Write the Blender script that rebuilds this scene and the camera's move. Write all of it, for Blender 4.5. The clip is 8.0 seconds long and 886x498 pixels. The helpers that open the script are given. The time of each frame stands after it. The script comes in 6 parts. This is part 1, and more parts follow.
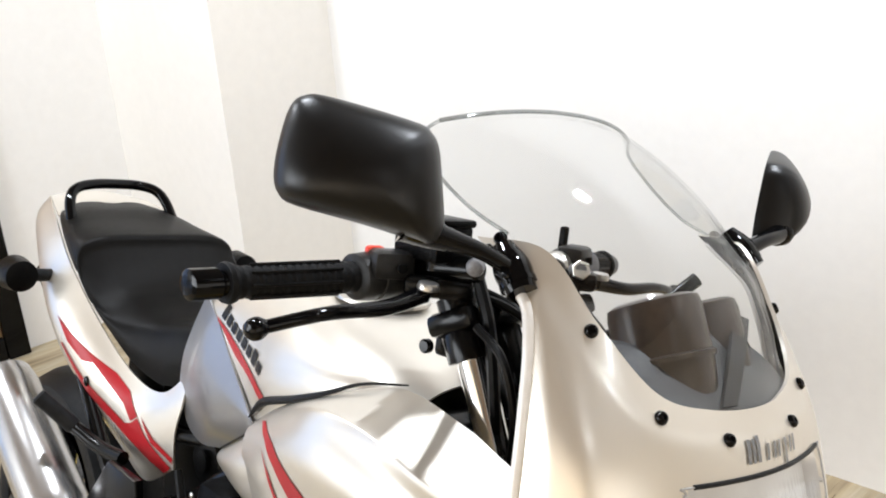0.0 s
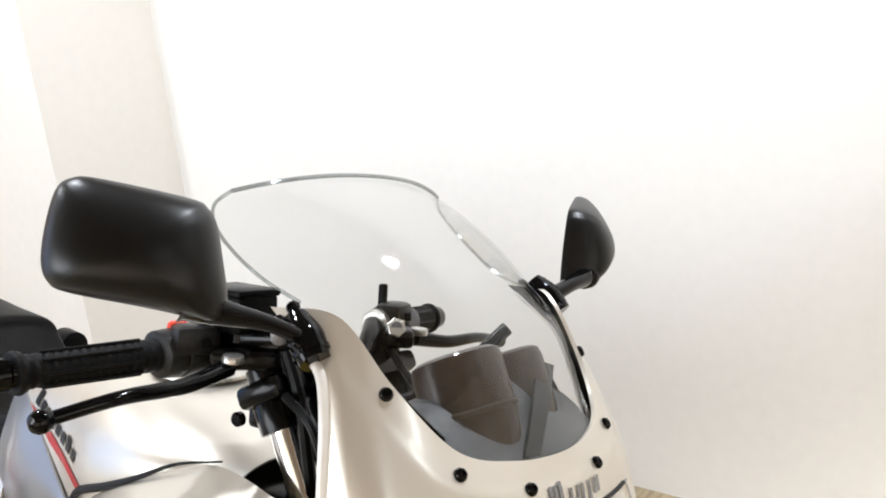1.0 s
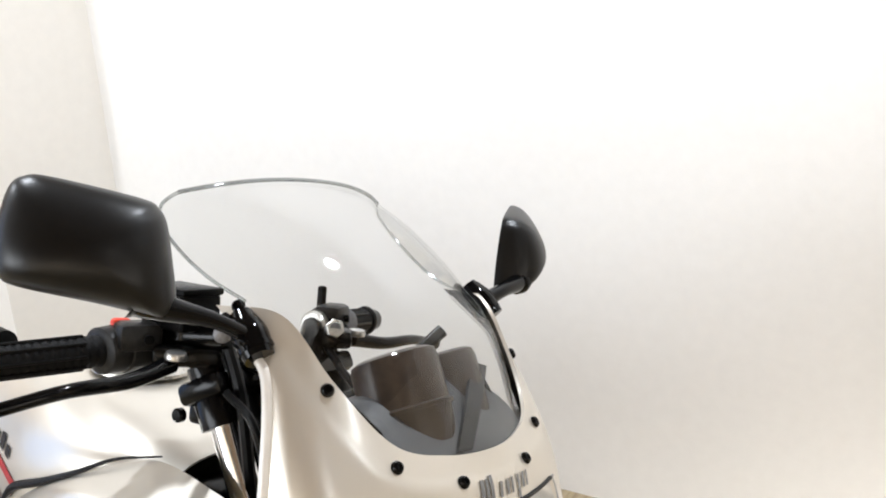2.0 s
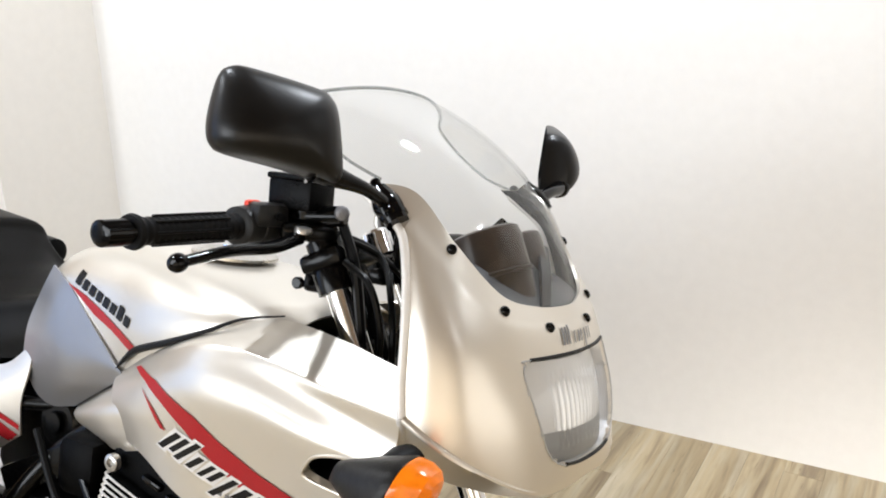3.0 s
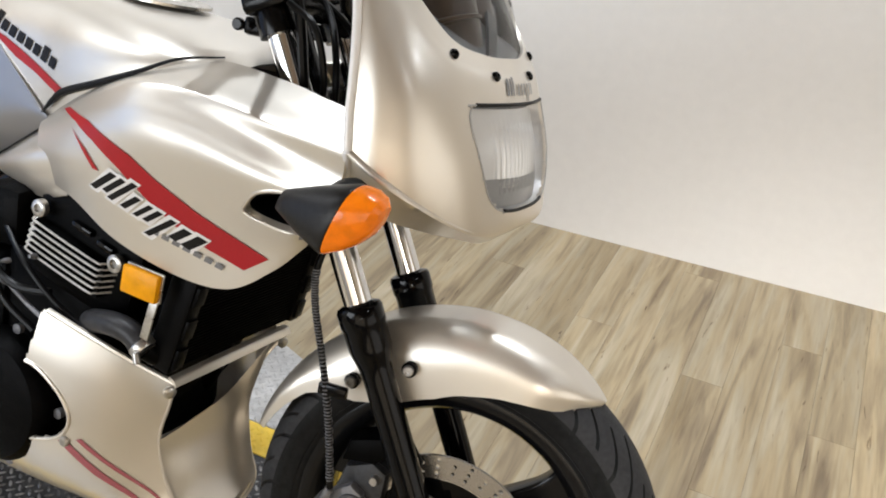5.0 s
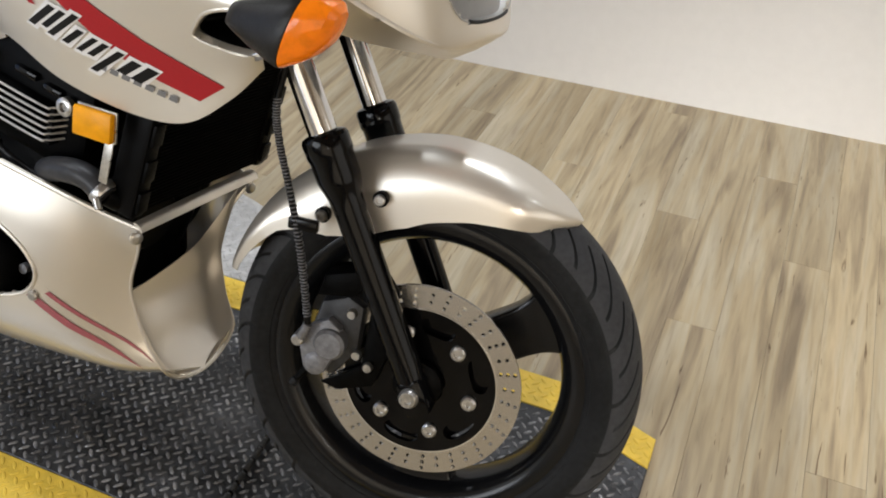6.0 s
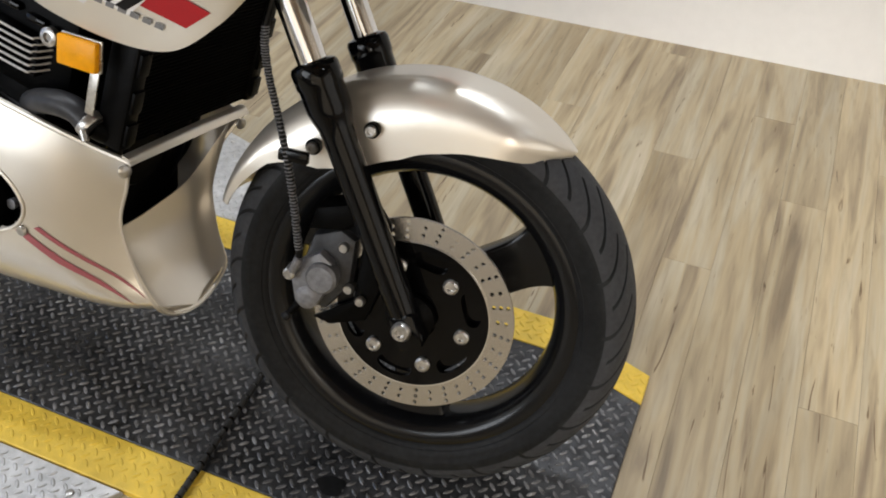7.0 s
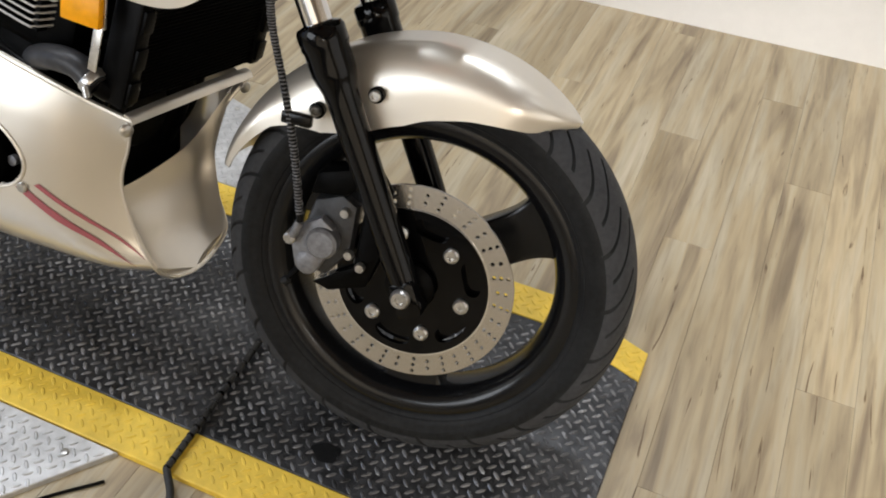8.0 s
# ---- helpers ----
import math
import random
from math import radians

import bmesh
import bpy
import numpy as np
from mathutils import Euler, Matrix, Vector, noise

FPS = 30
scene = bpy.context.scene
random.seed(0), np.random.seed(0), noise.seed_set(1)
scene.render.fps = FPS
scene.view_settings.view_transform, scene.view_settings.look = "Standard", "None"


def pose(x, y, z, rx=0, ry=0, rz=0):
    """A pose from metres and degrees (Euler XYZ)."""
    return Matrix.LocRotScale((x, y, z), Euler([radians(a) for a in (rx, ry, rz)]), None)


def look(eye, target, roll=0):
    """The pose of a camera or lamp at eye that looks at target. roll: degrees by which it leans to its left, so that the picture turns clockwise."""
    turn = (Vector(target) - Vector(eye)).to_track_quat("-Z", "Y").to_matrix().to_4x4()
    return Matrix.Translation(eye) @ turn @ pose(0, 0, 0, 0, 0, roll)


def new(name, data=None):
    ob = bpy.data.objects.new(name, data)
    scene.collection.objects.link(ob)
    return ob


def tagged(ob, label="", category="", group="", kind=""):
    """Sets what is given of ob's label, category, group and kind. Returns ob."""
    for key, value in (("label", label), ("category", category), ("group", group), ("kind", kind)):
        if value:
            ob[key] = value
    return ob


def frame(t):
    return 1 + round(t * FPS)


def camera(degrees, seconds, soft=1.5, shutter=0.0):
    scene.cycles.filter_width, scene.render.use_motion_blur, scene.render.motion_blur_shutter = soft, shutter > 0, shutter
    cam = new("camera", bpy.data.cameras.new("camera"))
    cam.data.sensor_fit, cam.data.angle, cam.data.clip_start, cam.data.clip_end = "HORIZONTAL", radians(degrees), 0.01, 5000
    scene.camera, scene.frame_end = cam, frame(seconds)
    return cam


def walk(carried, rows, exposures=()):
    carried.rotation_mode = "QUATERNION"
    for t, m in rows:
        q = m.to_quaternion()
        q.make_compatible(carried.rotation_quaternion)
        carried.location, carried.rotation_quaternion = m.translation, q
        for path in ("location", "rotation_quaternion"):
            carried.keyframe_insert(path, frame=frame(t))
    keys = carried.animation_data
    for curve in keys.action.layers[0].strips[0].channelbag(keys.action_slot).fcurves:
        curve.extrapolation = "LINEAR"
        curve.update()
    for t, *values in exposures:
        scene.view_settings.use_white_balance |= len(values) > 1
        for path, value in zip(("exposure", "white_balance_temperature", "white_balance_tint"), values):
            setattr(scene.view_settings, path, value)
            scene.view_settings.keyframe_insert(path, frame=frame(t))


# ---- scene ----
cam = camera(51.0, 8.0, soft=1.9)
# the motorcycle leans on its side stand; the path is given in its own frame
BIKE = pose(0, 0, -0.0015, -13.5, -0.75, -1.3)
PATH = [
    (0, (0.342, -0.775, 1.209), (-1.082, 0.589, 0.872), 5.3),
    (0.5, (0.37, -0.75, 1.224), (-0.966, 0.716, 0.968), 3.7),
    (1, (0.394, -0.725, 1.231), (-0.848, 0.827, 1.01), 2.3),
    (1.2, (0.4, -0.717, 1.235), (-0.816, 0.857, 1.023), 2.2),
    (2.3, (0.415, -0.833, 1.219), (-0.657, 0.844, 1.027), 4.4),
    (2.5, (0.405, -0.902, 1.204), (-0.609, 0.812, 1.018), 3.8),
    (3, (0.38, -1.046, 1.16), (-0.6, 0.676, 0.89), 5.5),
    (3.5, (0.369, -1.097, 1.136), (-0.533, 0.66, 0.82), 7.9),
    (4, (0.366, -1.106, 1.112), (-0.512, 0.648, 0.719), 8.3),
    (4.2, (0.363, -1.104, 1.105), (-0.483, 0.655, 0.67), 8.8),
    (5.3, (0.37, -1.08, 1.039), (-0.324, 0.675, 0.378), 9.6),
    (5.5, (0.373, -1.076, 1.026), (-0.297, 0.668, 0.314), 9.4),
    (6, (0.375, -1.069, 0.989), (-0.234, 0.643, 0.153), 7.6),
    (6.5, (0.379, -1.063, 0.973), (-0.212, 0.629, 0.084), 7.4),
    (7, (0.385, -1.066, 0.962), (-0.192, 0.609, 0.036), 7.7),
    (7.5, (0.387, -1.07, 0.95), (-0.19, 0.588, -0.007), 9.0),
    (8, (0.388, -1.067, 0.945), (-0.18, 0.592, -0.018), 9.4),
]
walk(cam, [(t, BIKE @ look(eye, target, roll)) for t, eye, target, roll in PATH],
     exposures=[(0.0, -0.13), (2.5, -0.22), (4.0, -0.35), (5.5, -0.59), (6.5, -0.64), (8.0, -0.55)])

# ---- world, light ----
wd = bpy.data.worlds.new("room_air")
wd.use_nodes = True
scene.world = wd
wd.node_tree.nodes["Background"].inputs[0].default_value = (1, 0.99, 0.975, 1)
wd.node_tree.nodes["Background"].inputs[1].default_value = 0.02


CEIL = 2.75
# first lamp from its windscreen reflection; the other four are unseen, added for fill
LAMPS = [(0.08, 1.00), (-1.3, 0.25), (1.95, 0.95), (-2.4, -0.5), (2.0, -0.6)]
WATTS = [34, 29, 6, 29, 4]
for (lx, ly), watts in zip(LAMPS, WATTS):
    ld = bpy.data.lights.new("ceiling_lamp_light", "AREA")
    ld.shape, ld.size, ld.energy, ld.color = "DISK", 0.13, watts, (0.925, 0.985, 1.065)
    new("ceiling_lamp_light", ld).matrix_world = pose(lx, ly, CEIL - 0.075)

# added broad light from behind the camera, its source unseen
ld = bpy.data.lights.new("added_wide_light", "AREA")
ld.shape, ld.size, ld.size_y, ld.energy, ld.color = "RECTANGLE", 2.45, 1.25, 88, (0.93, 0.985, 1.055)
new("added_wide_light", ld).matrix_world = look((-1.69, -3.14, 1.62), (-1.2, 0.0, 1.2))

# added narrow beam from behind the camera, brightening the middle of the floor
ld = bpy.data.lights.new("added_beam_light", "AREA")
ld.shape, ld.size, ld.size_y, ld.energy, ld.color, ld.spread = "RECTANGLE", 1.5, 0.4, 6.0, (1.0, 0.97, 0.93), radians(20)
new("added_beam_light", ld).matrix_world = look((2.05, -3.16, 1.85), (0.45, 0.70, 0.0))

# ---- materials ----
def mat(name, base, rough=0.5, metal=0.0, coat=0.0, grain=0.0, scale=40.0, dirt=0.0, dscale=4.0, bump=0.0, bscale=200.0,
        stretch=(1, 1, 1), vary=0.0, spec=0.5, trans=0.0, ior=1.45, emit=None, rvary=0.0, coatr=0.06):
    m = bpy.data.materials.new(name)
    m.use_nodes = True
    nt = m.node_tree
    b = nt.nodes["Principled BSDF"]
    b.inputs["Roughness"].default_value, b.inputs["Metallic"].default_value = rough, metal
    b.inputs["Coat Weight"].default_value, b.inputs["Coat Roughness"].default_value = coat, coatr
    b.inputs["Specular IOR Level"].default_value, b.inputs["IOR"].default_value = spec, ior
    b.inputs["Transmission Weight"].default_value = trans
    b.inputs["Base Color"].default_value = (*base, 1)
    if emit:
        b.inputs["Emission Color"].default_value, b.inputs["Emission Strength"].default_value = (*base, 1), emit
    N, L = nt.nodes.new, nt.links.new
    tc, mp = N("ShaderNodeTexCoord"), N("ShaderNodeMapping")
    L(tc.outputs["Object"], mp.inputs[0])
    mp.inputs["Scale"].default_value = stretch
    col = None
    for amount, sc, det in ((grain, scale, 6), (dirt, dscale, 4)):
        if amount:
            n, r, mx = N("ShaderNodeTexNoise"), N("ShaderNodeMapRange"), N("ShaderNodeMix")
            n.inputs["Scale"].default_value, n.inputs["Detail"].default_value = sc, det
            L(mp.outputs[0], n.inputs["Vector"])
            r.inputs["From Min"].default_value, r.inputs["From Max"].default_value = 0.3, 0.7
            r.inputs["To Min"].default_value, r.inputs["To Max"].default_value = 1 - amount, 1 + amount
            L(n.outputs["Fac"], r.inputs["Value"])
            mx.data_type, mx.blend_type = "RGBA", "MULTIPLY"
            mx.inputs[0].default_value = 1
            if col:
                L(col, mx.inputs[6])
            else:
                mx.inputs[6].default_value = (*base, 1)
            L(r.outputs[0], mx.inputs[7])
            col = mx.outputs[2]
    if vary:
        oi, r, mx = N("ShaderNodeObjectInfo"), N("ShaderNodeMapRange"), N("ShaderNodeMix")
        r.inputs["To Min"].default_value, r.inputs["To Max"].default_value = 1 - vary, 1 + vary
        L(oi.outputs["Random"], r.inputs["Value"])
        mx.data_type, mx.blend_type = "RGBA", "MULTIPLY"
        mx.inputs[0].default_value = 1
        if col:
            L(col, mx.inputs[6])
        else:
            mx.inputs[6].default_value = (*base, 1)
        L(r.outputs[0], mx.inputs[7])
        col = mx.outputs[2]
    if col:
        L(col, b.inputs["Base Color"])
    if rvary:
        n, r = N("ShaderNodeTexNoise"), N("ShaderNodeMapRange")
        n.inputs["Scale"].default_value, n.inputs["Detail"].default_value = dscale * 2.3, 5
        L(mp.outputs[0], n.inputs["Vector"])
        r.inputs["From Min"].default_value, r.inputs["From Max"].default_value = 0.3, 0.7
        r.inputs["To Min"].default_value, r.inputs["To Max"].default_value = max(0.02, rough - rvary), rough + rvary
        L(n.outputs["Fac"], r.inputs["Value"])
        L(r.outputs[0], b.inputs["Roughness"])
    if bump:
        n, bp = N("ShaderNodeTexNoise"), N("ShaderNodeBump")
        n.inputs["Scale"].default_value, n.inputs["Detail"].default_value = bscale, 3
        L(mp.outputs[0], n.inputs["Vector"])
        L(n.outputs["Fac"], bp.inputs["Height"])
        bp.inputs["Strength"].default_value, bp.inputs["Distance"].default_value = bump, 0.002
        L(bp.outputs[0], b.inputs["Normal"])
    return m


PAINT = mat("champagne_paint", (0.73, 0.685, 0.61), 0.35, 0.74, 0.45, dirt=0.03, dscale=6, coatr=0.13)
SHEENEDGE = mat("sheen_rolled_edge", (0.78, 0.76, 0.73), 0.4, 0.15, grain=0.03, scale=80)
SILVER = mat("silver_grey_paint", (0.29, 0.29, 0.30), 0.33, 0.7, 0.35, dirt=0.05, dscale=7)
PLASTIC = mat("black_plastic", (0.002, 0.002, 0.0022), 0.34, grain=0.3, scale=300, bump=0.25, bscale=700, rvary=0.08, spec=0.08)
SATIN = mat("satin_black_shell", (0.0022, 0.002, 0.0019), 0.35, grain=0.2, scale=200, bump=0.04, bscale=900, spec=0.36)
GLOSS = mat("gloss_black_paint", (0.0018, 0.0018, 0.0021), 0.07, grain=0.2, scale=60, rvary=0.02, spec=0.22)
ENGINE = mat("engine_black", (0.0014, 0.0014, 0.0015), 0.42, grain=0.4, scale=80, bump=0.3, bscale=400, dirt=0.3, dscale=12, spec=0.06)
FRAME = mat("frame_black", (0.002, 0.002, 0.002), 0.2, grain=0.3, scale=50, spec=0.22)
RUBBER = mat("tyre_rubber", (0.011, 0.0114, 0.0122), 0.42, grain=0.25, scale=120, dirt=0.25, dscale=14, bump=0.25, bscale=500, spec=0.13)
TREAD = mat("worn_tread_rubber", (0.040, 0.041, 0.044), 0.6, grain=0.15, scale=140, dirt=0.1, dscale=18, bump=0.3, bscale=600, spec=0.1)
# greyer than the other black plastic: soft highlights are put into the base colour
SWITCH = mat("switch_plastic", (0.012, 0.0115, 0.011), 0.36, grain=0.3, scale=150, bump=0.2, bscale=600, spec=0.3)
GRIP = mat("grip_rubber", (0.006, 0.006, 0.0063), 0.5, grain=0.3, scale=150, bump=0.3, bscale=600, spec=0.12)
VINYL = mat("seat_vinyl", (0.0038, 0.0034, 0.0031), 0.38, grain=0.2, scale=90, dirt=0.12, dscale=9, bump=0.25, bscale=900, spec=0.13)
CHROME = mat("fork_chrome", (0.80, 0.80, 0.81), 0.10, 1.0, grain=0.03, scale=60, rvary=0.04)
STEEL = mat("brushed_steel", (0.55, 0.53, 0.49), 0.33, 1.0, grain=0.12, scale=220, dirt=0.15, dscale=20, rvary=0.08)
DISCSTEEL = mat("disc_steel", (0.50, 0.475, 0.435), 0.27, 0.95, grain=0.03, scale=260, dirt=0.03, dscale=8)
BOLT = mat("zinc_bolt", (0.50, 0.49, 0.47), 0.3, 0.9, grain=0.2, scale=200, dirt=0.3, dscale=60)
MUFFLER = mat("brushed_silencer_steel", (0.50, 0.49, 0.48), 0.24, 0.9, grain=0.04, scale=160)
ALLOY = mat("cast_alloy_grey", (0.17, 0.17, 0.18), 0.42, 0.35, grain=0.25, scale=150, bump=0.3, bscale=500)
FINEDGE = mat("bare_fin_edge", (0.55, 0.53, 0.5), 0.4, 0.8, grain=0.2, scale=300)
RED = mat("red_decal", (0.37, 0.016, 0.021), 0.3, grain=0.06, scale=500, spec=0.25)
PINKRED = mat("faded_red_decal", (0.36, 0.09, 0.11), 0.4, coat=0.6, grain=0.08, scale=400)
INK = mat("black_decal", (0.006, 0.006, 0.0065), 0.35, grain=0.1, scale=300, spec=0.2)
WHITE = mat("white_decal", (0.78, 0.77, 0.76), 0.35, coat=0.8, grain=0.04, scale=300)
GREYINK = mat("grey_decal", (0.16, 0.16, 0.165), 0.35, coat=0.7, grain=0.1, scale=300)
ORANGE = mat("orange_lens", (1.0, 0.23, 0.006), 0.15, coat=0.2, grain=0.14, scale=70, bump=0.35, bscale=110, spec=0.35)
AMBER = mat("amber_reflector", (0.80, 0.335, 0.002), 0.3, grain=0.12, scale=60, bump=0.25, bscale=400, spec=0.25)
SWITCHRED = mat("red_switch", (0.75, 0.06, 0.03), 0.4, grain=0.1, scale=80)
HOSE = mat("hose_rubber", (0.003, 0.003, 0.003), 0.32, grain=0.3, scale=120, spec=0.16)
PIPEGREY = mat("coolant_hose", (0.030, 0.030, 0.032), 0.4, grain=0.25, scale=80, dirt=0.2, dscale=20, spec=0.3)
CORE = mat("radiator_core", (0.0018, 0.0018, 0.002), 0.5, grain=0.3, scale=200, spec=0.03)
REFLECTOR = mat("lamp_reflector", (0.86, 0.87, 0.88), 0.25, 0.35, grain=0.05, scale=30)
LOWREFL = mat("grey_reflector", (0.30, 0.31, 0.32), 0.35, 0.4, grain=0.08, scale=60)
LENSEDGE = mat("lens_edge_plastic", (0.38, 0.38, 0.38), 0.25, grain=0.1, scale=60)
MIRROR = mat("mirror_glass", (0.85, 0.86, 0.87), 0.03, 1.0, grain=0.01, scale=10)
DIAL = mat("instrument_shroud", (0.055, 0.041, 0.033), 0.30, grain=0.2, scale=150, bump=0.1, bscale=500)
DASH = mat("dash_grey", (0.085, 0.087, 0.092), 0.45, grain=0.15, scale=120, bump=0.15, bscale=500)
WALLW = mat("white_wall_paint", (0.80, 0.79, 0.775), 0.62, grain=0.015, scale=30, dirt=0.02, dscale=0.9, bump=0.12, bscale=140)
# the tan light reflected on the corner is put into this warmer white
CORNERW = mat("tan_tinted_wall_paint", (0.80, 0.775, 0.735), 0.62, grain=0.015, scale=30, dirt=0.02, dscale=0.9, bump=0.12, bscale=140)
CEILW = mat("ceiling_paint", (0.22, 0.168, 0.122), 0.8, grain=0.03, scale=30, dirt=0.02, dscale=1.0)
PLATEBLACK = mat("black_tread_plate", (0.043, 0.044, 0.047), 0.32, 0.3, grain=0.5, scale=50, dirt=0.65, dscale=6, bump=0.3, bscale=300, rvary=0.18, spec=0.3)
PLATEYEL = mat("yellow_safety_paint", (0.76, 0.52, 0.06), 0.45, grain=0.10, scale=60, dirt=0.15, dscale=8, bump=0.2, bscale=300, rvary=0.1)
PLATEGREY = mat("galvanised_tread_plate", (0.52, 0.52, 0.52), 0.42, 0.65, grain=0.15, scale=60, dirt=0.2, dscale=7, bump=0.25, bscale=300, rvary=0.1)
# worn lugs, paler than the plate: their glints are put into the colour
LUGDARK = mat("worn_glint_lug", (0.185, 0.185, 0.19), 0.30, 0.5, grain=0.6, scale=60, dirt=0.8, dscale=9, rvary=0.16)
STRAP = mat("black_strap", (0.02, 0.02, 0.02), 0.6, grain=0.4, scale=120, dirt=0.3, dscale=30)
WARMW = mat("cream_wall_panel", (0.66, 0.57, 0.44), 0.6, grain=0.08, scale=12, stretch=(1, 1, 0.1), dirt=0.06, dscale=1.2)
RIM = mat("satin_wheel_paint", (0.004, 0.0042, 0.0048), 0.22, grain=0.2, scale=80, rvary=0.04, spec=0.36)
CASTDARK = mat("dark_cast_alloy", (0.035, 0.036, 0.039), 0.45, 0.3, grain=0.25, scale=150, bump=0.3, bscale=500)
BACKW = mat("grey_wall_paint", (0.42, 0.395, 0.36), 0.7, grain=0.02, scale=30, dirt=0.04, dscale=0.9, bump=0.1, bscale=140)
GLOWL = mat("lamp_diffuser", (1.0, 0.96, 0.9), 0.5, emit=3.0)
# glowing panes of the added windows, there to brighten the bike's reflections
TANGLOW = mat("added_tan_glow", (1.0, 0.865, 0.68), 0.6, emit=1.75)
CREAMGLOW = mat("added_cream_glow", (1.0, 0.96, 0.90), 0.6, emit=1.5)
PALEGLOW = mat("added_pale_glow", (0.95, 0.98, 1.0), 0.4, emit=1.5)
BLUEPANE = mat("daylit_pane", (0.42, 0.60, 1.0), 0.4, emit=0.4)
LAMPMETAL = mat("white_lamp_metal", (0.75, 0.75, 0.74), 0.4, grain=0.05, scale=60)
WOODPANEL = mat("brown_panel", (0.26, 0.16, 0.07), 0.5, grain=0.3, scale=12, stretch=(6, 6, 1), dirt=0.2, dscale=5)


def glass(name, tint, rough=0.0, thin=0.0, top=0.55):
    m = bpy.data.materials.new(name)
    m.use_nodes = True
    nt = m.node_tree
    nt.nodes.clear()
    N, L = nt.nodes.new, nt.links.new
    out, mix, tr, gl, lw = N("ShaderNodeOutputMaterial"), N("ShaderNodeMixShader"), N("ShaderNodeBsdfTransparent"), N("ShaderNodeBsdfGlossy"), N("ShaderNodeLayerWeight")
    tr.inputs[0].default_value = (*tint, 1)
    gl.inputs["Roughness"].default_value = 0.03 + rough
    pw, ma = N("ShaderNodeMath"), N("ShaderNodeMath")
    pw.operation, ma.operation = "POWER", "MULTIPLY_ADD"
    pw.inputs[1].default_value = 4.0
    ma.inputs[1].default_value, ma.inputs[2].default_value = top, 0.025 + thin
    L(lw.outputs["Facing"], pw.inputs[0])
    L(pw.outputs[0], ma.inputs[0])
    L(ma.outputs[0], mix.inputs[0])
    L(tr.outputs[0], mix.inputs[1])
    L(gl.outputs[0], mix.inputs[2])
    L(mix.outputs[0], out.inputs[0])
    return m


SCREEN = glass("clear_acrylic", (0.965, 0.968, 0.965), 0.0, 0.0, 0.35)
LENS = glass("headlight_glass", (0.95, 0.955, 0.96), 0.06, 0.07, 0.45)


def wood_floor():
    m = bpy.data.materials.new("worn_vinyl_plank")
    m.use_nodes = True
    nt = m.node_tree
    b = nt.nodes["Principled BSDF"]
    N, L = nt.nodes.new, nt.links.new
    tc, oi, va, mp = N("ShaderNodeTexCoord"), N("ShaderNodeObjectInfo"), N("ShaderNodeVectorMath"), N("ShaderNodeMapping")
    comb, mul = N("ShaderNodeCombineXYZ"), N("ShaderNodeMath")
    mul.operation = "MULTIPLY"
    mul.inputs[1].default_value = 57.0
    L(oi.outputs["Random"], mul.inputs[0])
    for k in range(3):
        L(mul.outputs[0], comb.inputs[k])
    L(tc.outputs["Object"], va.inputs[0])
    L(comb.outputs[0], va.inputs[1])
    L(va.outputs[0], mp.inputs[0])
    mp.inputs["Scale"].default_value = (1.0, 0.075, 1.0)

    def noise_ramp(sc, det, dist, stops):
        n, r = N("ShaderNodeTexNoise"), N("ShaderNodeValToRGB")
        n.inputs["Scale"].default_value, n.inputs["Detail"].default_value, n.inputs["Distortion"].default_value = sc, det, dist
        L(mp.outputs[0], n.inputs["Vector"])
        L(n.outputs["Fac"], r.inputs[0])
        el = r.color_ramp.elements
        while len(el) < len(stops):
            el.new(0.5)
        for e, (p, c) in zip(el, stops):
            e.position, e.color = p, (*c, 1)
        return r.outputs[0]

    broad = noise_ramp(26.0, 6, 0.8, [(0.27, (0.195, 0.148, 0.096)), (0.39, (0.312, 0.246, 0.156)), (0.48, (0.405, 0.325, 0.204)), (0.59, (0.415, 0.353, 0.246)), (0.72, (0.475, 0.412, 0.308))])
    streak = noise_ramp(110.0, 8, 0.6, [(0.28, (0.82, 0.80, 0.77)), (0.47, (0.98, 0.98, 0.97)), (0.7, (1.06, 1.055, 1.04))])
    crack = noise_ramp(42.0, 5, 3.0, [(0.29, (0.36, 0.29, 0.22)), (0.335, (1, 1, 1))])
    blot = noise_ramp(11.0, 6, 0.9, [(0.28, (0.70, 0.66, 0.60)), (0.48, (1, 1, 1)), (0.72, (1.10, 1.09, 1.07))])
    tone = N("ShaderNodeMapRange")
    tone.inputs["To Min"].default_value, tone.inputs["To Max"].default_value = 0.88, 1.10
    L(oi.outputs["Random"], tone.inputs["Value"])
    col = broad
    for other in (streak, crack, blot, tone.outputs[0]):
        mx = N("ShaderNodeMix")
        mx.data_type, mx.blend_type = "RGBA", "MULTIPLY"
        mx.inputs[0].default_value = 1
        L(col, mx.inputs[6])
        L(other, mx.inputs[7])
        col = mx.outputs[2]
    L(col, b.inputs["Base Color"])
    b.inputs["Roughness"].default_value = 0.42
    bp = N("ShaderNodeBump")
    bp.inputs["Strength"].default_value, bp.inputs["Distance"].default_value = 0.15, 0.002
    L(streak, bp.inputs["Height"])
    L(bp.outputs[0], b.inputs["Normal"])
    return m


PLANK = wood_floor()


# ---- mesh helpers ----
def as_is(p):
    return p


PLACE = [as_is]                                  # how the parts that are being built are set into the bike


